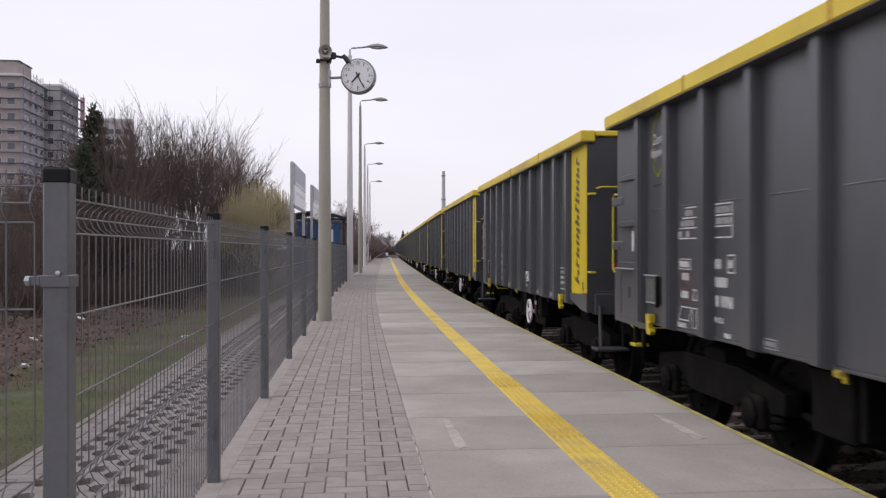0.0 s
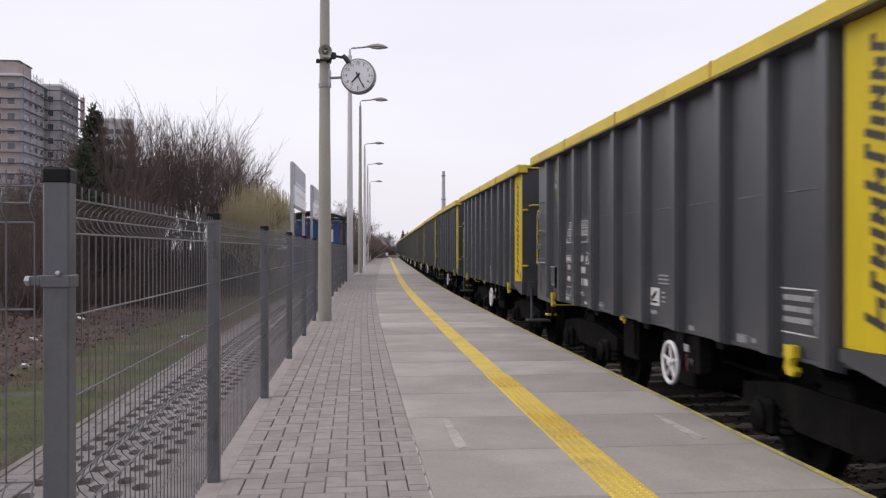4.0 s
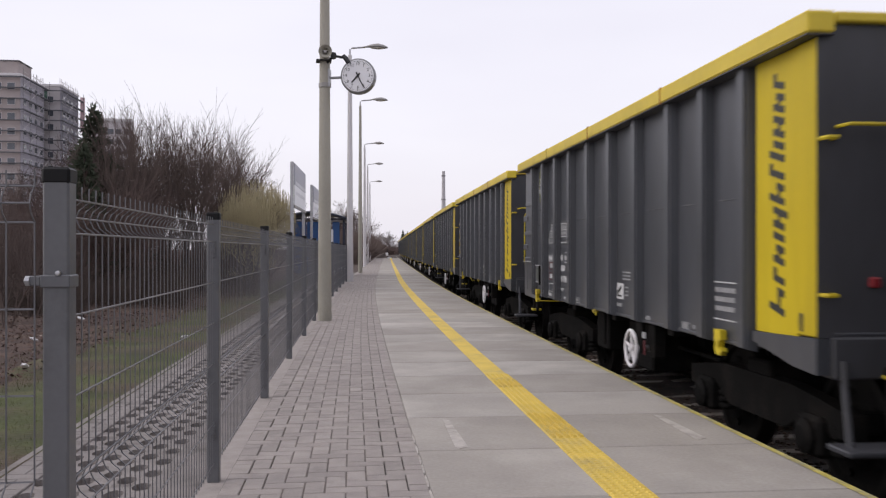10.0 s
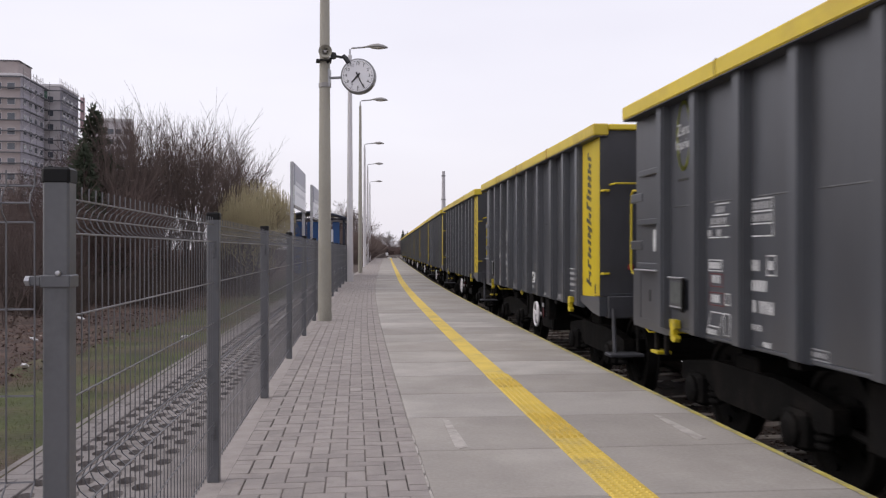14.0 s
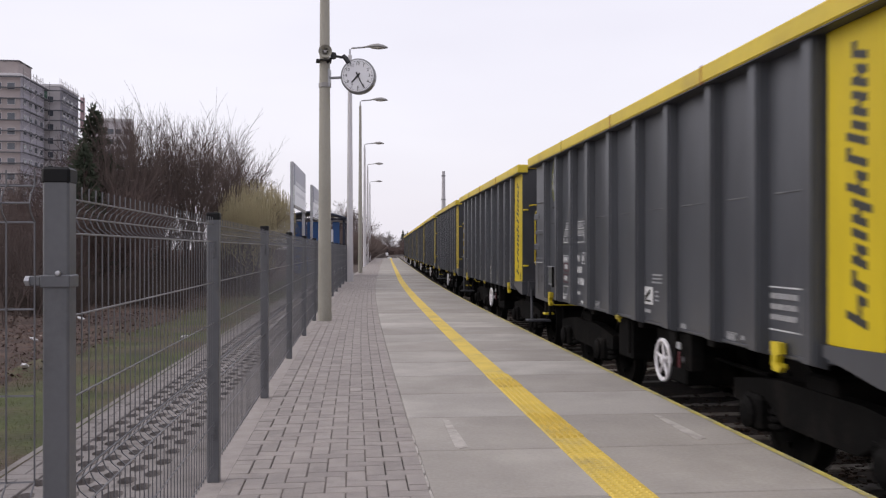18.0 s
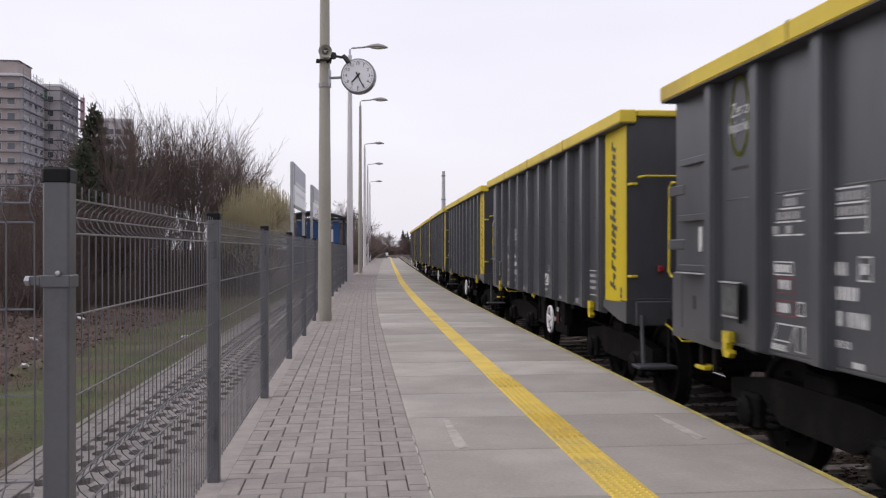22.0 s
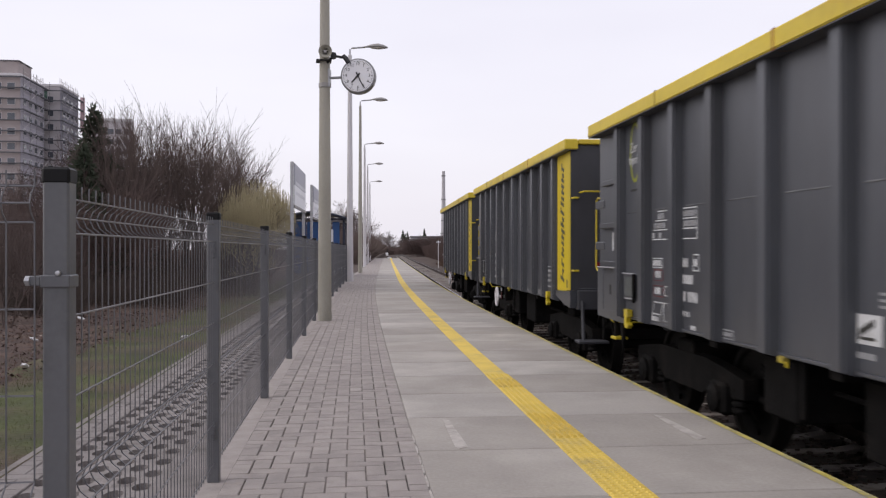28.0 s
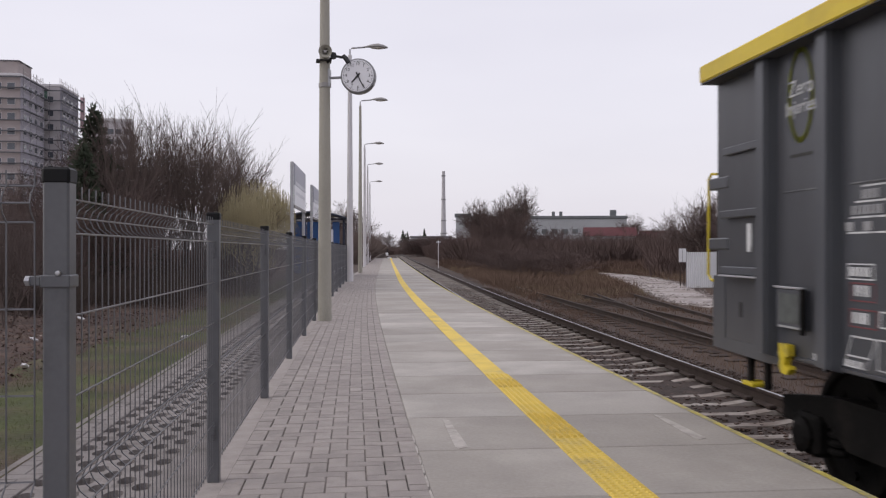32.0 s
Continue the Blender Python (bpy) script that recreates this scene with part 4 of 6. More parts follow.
    part("drain_pipe", tube(bmesh.new(), [(-1.33, at_s(4.33), 0.98), (-1.33, at_s(4.33), 0.62)], 0.02, 6), "under_dark", w)
    part("lift_mark", one_box(-SIDE - 0.004, -SIDE, at_s(1.36), at_s(1.29), 1.03, 1.07), "mark_white", w)
    # near end face: yellow bars, lamp, steps, buffers, coupling
    for z in (2.35, 1.43):
        part("corner_rung", tube(bmesh.new(), [(-1.43, NEAR - 0.01, z), (-1.42, NEAR - 0.09, z), (-1.37, NEAR - 0.09, z), (-1.36, NEAR - 0.01, z)], 0.014, 6), "safety_yellow", w)
    part("end_bar", tube(bmesh.new(), [(-1.33, NEAR - 0.01, 2.42), (-1.29, NEAR - 0.08, 2.43), (-0.45, NEAR - 0.08, 2.43), (-0.40, NEAR - 0.01, 2.42)], 0.012, 6), "safety_yellow", w, "yellow end handrail")
    part("end_seam", one_box(-1.34, 1.34, NEAR - 0.012, NEAR + 0.003, 1.19, 1.205, 0.003), "grey_paint", w)
    part("lamp_bracket", one_box(-1.13, -1.07, NEAR - 0.045, NEAR + 0.003, 1.47, 1.535, 0.01), "lamp_red", w, "small red tail marker")
    part("step_post", tube(bmesh.new(), [(-1.30, NEAR - 0.04, 1.04), (-1.30, NEAR - 0.05, 0.86), (-1.31, NEAR - 0.12, 0.555)], 0.022, 8), "grey_end", w)
    part("step_post", tube(bmesh.new(), [(-1.03, NEAR - 0.04, 1.00), (-1.05, NEAR - 0.12, 0.555)], 0.018, 8), "under_dark", w)
    part("step_plate", one_box(-1.40, -1.02, NEAR - 0.27, NEAR - 0.02, 0.525, 0.56, 0.008), "grey_end", w, "dark grated shunter's step")
    for ye, sg in ((NEAR - 0.03, -1), (FAR + 0.03, 1)):
        for sx in (-1, 1):
            bm = bmesh.new()
            a = lambda d: ye + sg * d * 0.84
            lathe(bm, [(a(0.0), 0.13), (a(0.03), 0.13), (a(0.05), 0.10), (a(0.32), 0.10), (a(0.34), 0.085), (a(0.52), 0.085), (a(0.54), 0.20), (a(0.575), 0.225), (a(0.60), 0.215)], 20, "y", (sx * 0.875, 0, 1.06))
            part("buffer", bm, "under_dark", w)
        part("draw_hook", tube(bmesh.new(), [(0, ye, 1.05), (0, ye + sg * 0.26, 1.05), (0, ye + sg * 0.36, 1.10)], [0.05, 0.04, 0.03], 8), "under_dark", w)
        part("coupling_link", tube(bmesh.new(), [(0, ye + sg * 0.26, 1.04), (0, ye + sg * 0.38, 0.82), (0, ye + sg * 0.50, 0.92)], 0.035, 6), "under_dark", w)
        part("brake_hose", tube(bmesh.new(), [(-0.35, ye, 0.98), (-0.35, ye + sg * 0.18, 0.90), (-0.33, ye + sg * 0.30, 0.72), (-0.30, ye + sg * 0.40, 0.70), (-0.28, ye + sg * 0.49, 0.80)], 0.026, 6), "black", w)
    part("uncoupling_rod", tube(bmesh.new(), [(-1.06, NEAR - 0.05, 0.95), (-1.04, NEAR - 0.14, 0.92), (-0.97, NEAR - 0.26, 0.80), (-0.45, NEAR - 0.32, 0.79)], 0.010, 6), "safety_yellow", w)
    for s in (0.30, 0.56):
        part("step_hanger", one_box(-1.37, -1.33, at_s(s + 0.05), at_s(s), 0.74, 0.96, 0.006), "under_dark", w)
    part("step_tread", one_box(-1.40, -1.26, at_s(0.46), at_s(0.28), 0.735, 0.765, 0.006), "safety_yellow", w, "yellow step tread")
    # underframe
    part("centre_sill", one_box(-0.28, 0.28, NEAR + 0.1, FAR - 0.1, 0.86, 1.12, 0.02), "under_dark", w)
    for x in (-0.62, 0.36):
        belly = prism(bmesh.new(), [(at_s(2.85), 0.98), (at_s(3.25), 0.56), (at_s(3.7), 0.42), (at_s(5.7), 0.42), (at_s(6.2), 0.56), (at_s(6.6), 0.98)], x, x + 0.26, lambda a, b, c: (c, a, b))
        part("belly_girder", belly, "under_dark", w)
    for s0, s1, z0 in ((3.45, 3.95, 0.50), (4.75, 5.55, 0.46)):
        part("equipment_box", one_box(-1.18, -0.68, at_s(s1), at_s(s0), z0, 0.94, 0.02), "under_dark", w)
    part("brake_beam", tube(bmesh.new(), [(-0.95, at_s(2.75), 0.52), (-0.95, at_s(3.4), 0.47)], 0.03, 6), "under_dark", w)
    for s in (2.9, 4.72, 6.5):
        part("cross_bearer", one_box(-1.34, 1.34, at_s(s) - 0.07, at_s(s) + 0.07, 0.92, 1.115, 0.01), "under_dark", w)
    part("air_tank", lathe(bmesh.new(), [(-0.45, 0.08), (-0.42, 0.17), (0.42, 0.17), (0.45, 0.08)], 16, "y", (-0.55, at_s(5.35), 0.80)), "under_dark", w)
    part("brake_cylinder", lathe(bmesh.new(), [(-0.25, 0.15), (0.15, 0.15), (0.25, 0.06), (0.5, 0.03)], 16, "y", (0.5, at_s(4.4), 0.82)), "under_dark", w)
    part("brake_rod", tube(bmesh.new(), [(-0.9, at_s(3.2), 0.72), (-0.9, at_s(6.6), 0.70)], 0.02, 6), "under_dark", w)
    bogie(w, at_s(1.62))
    bogie(w, at_s(7.72))
    handwheel(w, 3.14 if brake_far else 5.78, 0.78 if brake_far else 0.73)
    return w


for_stuff = ("small_writing", "load_table", "figure_block", "inspection_mark", "red_frame", "inspection_frame", "wagon_data", "sill_mark", "brake_notice", "notice_frame", "notice_text", "name_block", "square_arrow")
TRAIN_PITCH = 10.563
FAR_BRAKE = (0, 1, 14)
first_mid, first_far = wagon(False), wagon(True)
for w0 in (first_mid, first_far):
    for o0 in w0.children_recursive:
        if o0.name.split(".")[0] in for_stuff:
            o0["kind"] = "stuff"
TRAIN = []
for k in range(21):
    if k == 2:
        TRAIN.append(first_mid)
    elif k == 0:
        TRAIN.append(first_far)
    else:
        TRAIN.append(copy_thing(first_far if k in FAR_BRAKE else first_mid, Matrix()))
tagged(TRAIN[0], "last grey open freight wagon with yellow rim, bringing up the tail")


# ---------------------------------------------------------------- fence
FENCE_U = -0.69
POST_Y0, POST_STEP = 2.19, 2.515
WIRES_Z = (0.09, 0.29, 0.493, 0.540, 0.586, 0.785, 0.985, 1.186, 1.229, 1.270)


def wire_bar(verts, faces, pts, r):
    """A thin four-sided wire through the points."""
    o = len(verts)
    for k, p in enumerate(pts):
        p = Vector(p)
        d = (Vector(pts[min(k + 1, len(pts) - 1)]) - Vector(pts[max(k - 1, 0)])).normalized()
        e1 = d.cross(Vector((0.31, 0.2, 0.93) if abs(d.z) < 0.8 else (1, 0, 0))).normalized()
        e2 = d.cross(e1)
        for a, b in ((r, r), (-r, r), (-r, -r), (r, -r)):
            verts.append(tuple(p + a * e1 * 0.7 + b * e2 * 0.7))
    for k in range(len(pts) - 1):
        for i in range(4):
            a, b = o + 4 * k + i, o + 4 * k + (i + 1) % 4
            faces.append((a, b, b + 4, a + 4))


def panel_mesh(length, pitch=0.0625, lift=0.0):
    verts, faces = [], []
    n = int(length / pitch)
    for k in range(n + 1):
        y = k * pitch + (length - n * pitch) / 2
        pts = [(0, y, 0.06 + lift), (0, y, 0.493 + lift), (-0.024, y, 0.515 + lift), (-0.034, y, 0.540 + lift), (-0.024, y, 0.563 + lift), (0, y, 0.586 + lift), (0, y, 1.186 + lift), (-0.024, y, 1.206 + lift), (-0.034, y, 1.229 + lift), (-0.024, y, 1.250 + lift), (0, y, 1.270 + lift), (0, y, 1.306 + lift)]
        wire_bar(verts, faces, pts, 0.0023)
    for z in WIRES_Z:
        x = -0.029 if z in (0.540, 1.229) else 0.006
        wire_bar(verts, faces, [(x, 0.0, z + lift), (x, length, z + lift)], 0.0028)
    return mesh("mesh_panel", verts, faces, "wire")


def fence_post(parent, m, height=1.30, bolts=True):
    bm = one_box(-0.03, 0.03, -0.03, 0.03, -0.25, height, 0.005)
    p = part("post", bm, "fence", parent)
    p.matrix_basis = m
    part("cap", one_box(-0.0325, 0.0325, -0.0325, 0.0325, height - 0.012, height + 0.028, 0.006), "cap_black", p, "black plastic post cap")
    if bolts:
        for z in (0.24, 1.14):
            bm = bmesh.new()
            box(bm, -0.012, 0.012, -0.040, -0.029, z - 0.035, z + 0.035, 0.003)
            lathe(bm, [(-0.048, 0.006), (-0.046, 0.011), (-0.038, 0.011)], 8, "y", (0, 0, z))
            part("panel_clamp", bm, "fence", p)
    return p


fence = thing("mesh_fence", "grey welded mesh fence on square steel posts", "fence")
PANEL = panel_mesh(POST_STEP - 0.062)
for k in range(14):
    y = POST_Y0 + POST_STEP * k - (0.17 if k else 0)
    fence_post(fence, along(FENCE_U, y), 1.312 if k == 0 else 1.303, bolts=k > 0)
    if k < 13:
        ob = part("mesh_panel", panel_mesh(POST_STEP - 0.17 - 0.062) if k == 0 else PANEL, "wire", fence)
        ob.matrix_basis = along(FENCE_U, y + 0.031)
# cross panel by the first post, with its hinge clamp
cross = part("mesh_panel", panel_mesh(2.0, 0.0625, 0.024), "wire", fence)
cross.matrix_basis = pose(FENCE_U - 0.04, POST_Y0 - 0.05, 0, 0, 0, 90)
hinge = bmesh.new()
box(hinge, FENCE_U - 0.034, FENCE_U + 0.034, POST_Y0 - 0.036, POST_Y0 + 0.034, 1.058, 1.088, 0.003)
box(hinge, FENCE_U - 0.062, FENCE_U - 0.033, POST_Y0 - 0.030, POST_Y0 - 0.018, 1.062, 1.086, 0.003)
hg = part("hinge_clamp", hinge, "fence", fence)
part("hinge_bolt", lathe(bmesh.new(), [(-0.066, 0.004), (-0.062, 0.012), (-0.052, 0.012), (-0.050, 0.006), (-0.03, 0.006)], 10, "x", (FENCE_U - 0.006, POST_Y0 - 0.024, 1.074)), "bolt", hg)
part("clamp_bolt", lathe(bmesh.new(), [(-0.042, 0.003), (-0.041, 0.006), (-0.034, 0.0065)], 8, "y", (FENCE_U + 0.008, POST_Y0, 1.092)), "bolt", hg)


# ---------------------------------------------------------------- platform lamps, clock, loudspeaker
def lamp_post(y, u, height, r0, r1, material, label, arm=0.55, lean=0.0):
    lp = thing("street_lamp", label, "lamp post", "platform lamps", m=along(u, y, 0.0))
    pole = lathe(bmesh.new(), [(-0.3, r0), (0.0, r0), (height * 0.5, (r0 + r1) / 2), (height, r1), (height + 0.03, r1 * 0.6)], 18, "z")
    part("pole", pole, material, lp)
    bk = bmesh.new()
    tube(bk, [(0, 0, height - 0.05), (0, 0, height + 0.22), (0.08, 0, height + 0.27), (arm, 0, height + 0.31)], 0.032, 8)
    part("arm", bk, "zinc", lp)
    hd = bmesh.new()
    rings = []
    n = 14
    spec = [(0.0, 0.035, 0.03, 0.0), (0.14, 0.06, 0.05, 0.01), (0.35, 0.12, 0.095, 0.02), (0.60, 0.155, 0.12, 0.02), (0.85, 0.12, 0.085, 0.0), (0.98, 0.04, 0.03, -0.01)]
    for x, wy, hz, lift in spec:
        ring = []
        for i in range(n):
            a = 2 * math.pi * i / n
            zz = math.sin(a) * (hz if math.sin(a) > 0 else hz * 0.45)
            ring.append(hd.verts.new((arm - 0.05 + 0.88 * x, wy * math.cos(a), height + 0.31 + lift + zz)))
        rings.append(ring)
    for r0_, r1_ in zip(rings, rings[1:]):
        for i in range(n):
            hd.faces.new((r0_[i], r0_[(i + 1) % n], r1_[(i + 1) % n], r1_[i]))
    hd.faces.new(rings[0][::-1])
    hd.faces.new(rings[-1])
    bmesh.ops.recalc_face_normals(hd, faces=hd.faces[:])
    head_ob = part("luminaire", hd, "lamp_cover", lp)
    bw = bmesh.new()
    brs = []
    for x, wy in ((0.30, 0.06), (0.42, 0.11), (0.60, 0.13), (0.78, 0.10), (0.88, 0.05)):
        brs.append([bw.verts.new((arm - 0.05 + 0.88 * x, wy * math.cos(a), height + 0.30 - 0.06 * (wy / 0.13) * math.sin(a))) for a in [math.pi * q / 6 for q in range(7)]])
    for a_, b_ in zip(brs, brs[1:]):
        for i in range(6):
            bw.faces.new((a_[i], a_[i + 1], b_[i + 1], b_[i]))
    part("bowl", bw, "lamp_glass", head_ob)
    return lp


lamp_post(14.55, -0.52, 8.3, 0.112, 0.055, "pole_beige", "tall beige concrete platform lamp post carrying the clock")
lamp_post(32.4, -0.57, 8.15, 0.125, 0.07, "pole_grey", "tall pale grey concrete platform lamp post")
lamp_post(44.4, -0.53, 8.25, 0.112, 0.06, "pole_beige", "tall beige concrete platform lamp post")
lamp_post(62.6, -0.75, 8.25, 0.120, 0.065, "pole_grey", "tall pale grey concrete platform lamp post")
lamp_post(77.5, -0.86, 8.25, 0.120, 0.065, "pole_grey", "tall pale grey concrete platform lamp post")
lamp_post(97.5, -1.05, 8.25, 0.120, 0.065, "pole_grey", "tall pale grey concrete platform lamp post")

clock = thing("platform_clock", "round white double-faced platform clock on a bracket", "clock", m=pose(0.088, 14.45, 3.933, 0, 0, -9.0))
part("case", lathe(bmesh.new(), [(-0.085, 0.255), (-0.080, 0.275), (-0.06, 0.283), (0.06, 0.283), (0.08, 0.275), (0.085, 0.255)], 40, "y"), "clock_rim", clock)
part("dial", lathe(bmesh.new(), [(-0.090, 0.256), (-0.084, 0.256)], 40, "y"), "clock_face", clock, "white dial with dark figures")
face_m = pose(0, -0.0915, 0, 90, 0, 0)
for h in range(1, 13):
    a = math.radians(90 - 30 * h)
    words("figure", str(h), 0.068, "black", clock, Matrix.Translation((0.187 * math.cos(a), 0, 0.187 * math.sin(a))) @ face_m)
bm = bmesh.new()
for k in range(60):
    a = 2 * math.pi * k / 60
    r = 0.226 if k % 5 else 0.216
    c, s = math.cos(a), math.sin(a)
    wdt = 0.0025 if k % 5 else 0.005
    prism(bm, [(r * c - wdt * s, r * s + wdt * c), (0.240 * c - wdt * s, 0.240 * s + wdt * c), (0.240 * c + wdt * s, 0.240 * s - wdt * c), (r * c + wdt * s, r * s - wdt * c)], -0.0925, -0.0902, lambda x, y, z: (x, z, y))
part("minute_marks", bm, "black", clock)


def clock_pointer(name, angle, length, back, w0, w1, depth):
    a = math.radians(90 - angle)
    c, s = math.cos(a), math.sin(a)
    pts = [(-back, w0), (length, w1), (length, -w1), (-back, -w0)]
    b = prism(bmesh.new(), [(p * c - q * s, p * s + q * c) for p, q in pts], depth - 0.004, depth, lambda x, y, z: (x, z, y))
    part(name, b, "black", clock)


clock_pointer("hour_pointer", 222, 0.150, 0.05, 0.013, 0.010, -0.097)
clock_pointer("minute_pointer", 154, 0.215, 0.06, 0.010, 0.006, -0.103)
arm = bmesh.new()
tube(arm, [(-0.47, 0.03, -0.01), (-0.27, 0.0, -0.01)], 0.022, 8)
box(arm, -0.495, -0.465, -0.05, 0.11, -0.16, 0.13, 0.006)
part("bracket", arm, "zinc", clock)

speaker = thing("horn_loudspeaker", "small grey horn loudspeaker strapped to the lamp post", "loudspeaker", m=pose(-0.45, 14.38, 4.285, 0, 0, 4) @ Matrix.Scale(1.12, 4))
part("horn", lathe(bmesh.new(), [(-0.02, 0.018), (-0.07, 0.030), (-0.11, 0.055), (-0.142, 0.086), (-0.146, 0.094), (-0.138, 0.096), (-0.06, 0.060), (0.02, 0.035), (0.03, 0.055), (0.12, 0.055), (0.14, 0.03)], 24, "y"), "pole_beige", speaker)
part("horn_core", lathe(bmesh.new(), [(-0.125, 0.012), (-0.118, 0.024), (-0.022, 0.026)], 12, "y"), "lamp_cover", speaker)
part("strap", one_box(-0.12, 0.10, 0.02, 0.26, -0.095, -0.08, 0.004), "black", speaker)

cctv = thing("bullet_camera", "black surveillance camera on an angled bracket", "camera", m=pose(-0.295, 14.42, 4.255, 0, 0, 0))
part("mount", tube(bmesh.new(), [(-0.12, 0.06, -0.10), (-0.02, 0.0, 0.0), (0.10, 0.0, -0.02), (0.16, 0.0, -0.02)], 0.022, 8), "black", cctv)
part("elbow", lathe(bmesh.new(), [(-0.05, 0.05), (0.05, 0.05)], 12, "y", (-0.02, 0, 0.0)), "black", cctv)
part("body", tube(bmesh.new(), [(0.14, 0.0, 0.0), (0.19, -0.03, -0.06), (0.22, -0.05, -0.12)], [0.036, 0.04, 0.036], 10), "black", cctv)
bd = lathe(bmesh.new(), [(-0.035, 0.098), (0.035, 0.098)], 18, "z", (0, 0, 0))
tie = thing("pole_band", "dark steel band clamped round the lamp post", "bracket", m=along(-0.52, 14.55, 3.80))
part("band", bd, "lamp_cover", tie)


# ---------------------------------------------------------------- station boards and shelter
def board(u, y0, y1, top, low, label):
    sg = thing("station_sign", label, "sign", "station boards", m=along(u, y0, 0))
    ln = y1 - y0
    for y in (0.0, ln):
        part("post", one_box(-0.045, 0.045, y - 0.06, y + 0.06, -0.2, top, 0.01), "zinc", sg)
    mid = top - 0.62 * (top - low)
    part("upper_panel", one_box(0.046, 0.075, 0.06, ln - 0.06, mid + 0.11, top - 0.03, 0.004), "sign_grey", sg, "grey-violet upper board")
    part("lower_panel", one_box(0.046, 0.075, 0.06, ln - 0.06, low, mid + 0.105, 0.004), "sign_white", sg, "plain white lower board")
    part("bottom_bar", one_box(0.03, 0.085, 0.0, ln, low - 0.08, low - 0.005, 0.004), "lamp_cover", sg)
    bars = bmesh.new()
    r = random.Random(3)
    for q in range(2):
        y = 0.35
        while y < ln - 0.5:
            e = y + r.uniform(0.2, 0.5)
            box(bars, 0.0755, 0.078, y, min(e, ln - 0.3), low + 0.30 + 0.28 * q, low + 0.40 + 0.28 * q)
            y = e + 0.08
    part("faint_writing", bars, "sign_faint", sg)


board(-1.95, 25.2, 29.2, 3.60, 2.40, "tall station board, grey above and white below, on steel posts")
board(-2.02, 33.4, 37.5, 3.55, 2.36, "tall white station board on steel posts beside the shelter")

shelter = thing("platform_shelter", "blue waiting shelter with a dark curved roof", "shelter", m=along(-1.88, 39.0, 0))
rf = bmesh.new()
sec, n = [], 12
for y, grow in ((-1.35, 0.90), (-1.1, 1.0), (1.8, 1.0), (2.0, 0.92)):
    top_r, low_r = [], []
    for i in range(n + 1):
        x = (-1.50 + 3.00 * i / n) * (0.85 + 0.15 * grow)
        z = 2.44 + 0.34 * (1 - (x / 1.50) ** 2) * grow
        x -= 0.40
        top_r.append((x, y, z))
        low_r.append((x, y, z - 0.07))
    sec.append([rf.verts.new(p) for p in top_r + low_r[::-1]])
for a, b in zip(sec, sec[1:]):
    m_ = len(a)
    for i in range(m_):
        rf.faces.new((a[i], a[(i + 1) % m_], b[(i + 1) % m_], b[i]))
rf.faces.new(sec[0][::-1])
rf.faces.new(sec[-1])
bmesh.ops.recalc_face_normals(rf, faces=rf.faces[:])
part("roof", rf, "shelter_dark", shelter, "dark navy curved roof")
part("rear_wall", one_box(-1.40, -1.35, -1.0, 1.7, 0.1, 2.34, 0.01), "blue", shelter)
for x0, x1 in ((-1.32, -0.74), (-0.72, -0.14), (0.36, 0.66)):
    part("front_panel", one_box(x0, x1, -1.0, -0.95, 0.15, 2.32, 0.01), "blue", shelter)
part("notice_board", one_box(-0.10, 0.40, -1.035, -0.985, 0.9, 2.0, 0.01), "sign_white", shelter, "white timetable case")
for x, y in ((-1.38, -1.05), (0.84, -1.03), (0.84, 1.7), (-1.38, 1.76)):
    part("post", one_box(x - 0.05, x + 0.05, y - 0.05, y + 0.05, 0.0, 2.47, 0.01), "shelter_dark", shelter)
part("roof_lining", one_box(-1.60, 0.86, -0.93, 1.6, 2.36, 2.39, 0.005), "sign_grey", shelter, "pale roof lining")
for y in (-1.03, 1.7):
    part("roof_beam", one_box(-1.60, 0.98, y - 0.04, y + 0.04, 2.40, 2.47, 0.008), "shelter_dark", shelter)
part("bench", one_box(-1.30, -0.90, -0.8, 1.5, 0.42, 0.47, 0.01), "blue", shelter)

# marker at the platform's end
mk = thing("platform_end_marker", "small white and dark marker post at the platform end", "marker", m=along(0.85, 117.5, 0))
part("post", one_box(-0.05, 0.05, -0.05, 0.05, -0.1, 1.2, 0.01), "black", mk)
part("upper_plate", one_box(-0.22, 0.12, -0.09, -0.055, 0.35, 0.75, 0.01), "sign_white", mk)
part("lower_plate", one_box(0.0, 0.5, -0.09, -0.055, -0.02, 0.18, 0.01), "sign_white", mk)

km = thing("track_marker", "slim pole with a small white cross plate by the line", "marker", m=pose(9.3, 97.5, FIELD))
part("pole", lathe(bmesh.new(), [(-0.1, 0.05), (2.85, 0.045)], 8, "z"), "pole_grey", km)
part("plate", one_box(-0.24, 0.24, -0.08, -0.05, 2.78, 2.88, 0.01), "sign_white", km)
part("plate_stem", one_box(-0.05, 0.05, -0.10, -0.081, 2.70, 2.98, 0.01), "sign_white", km)

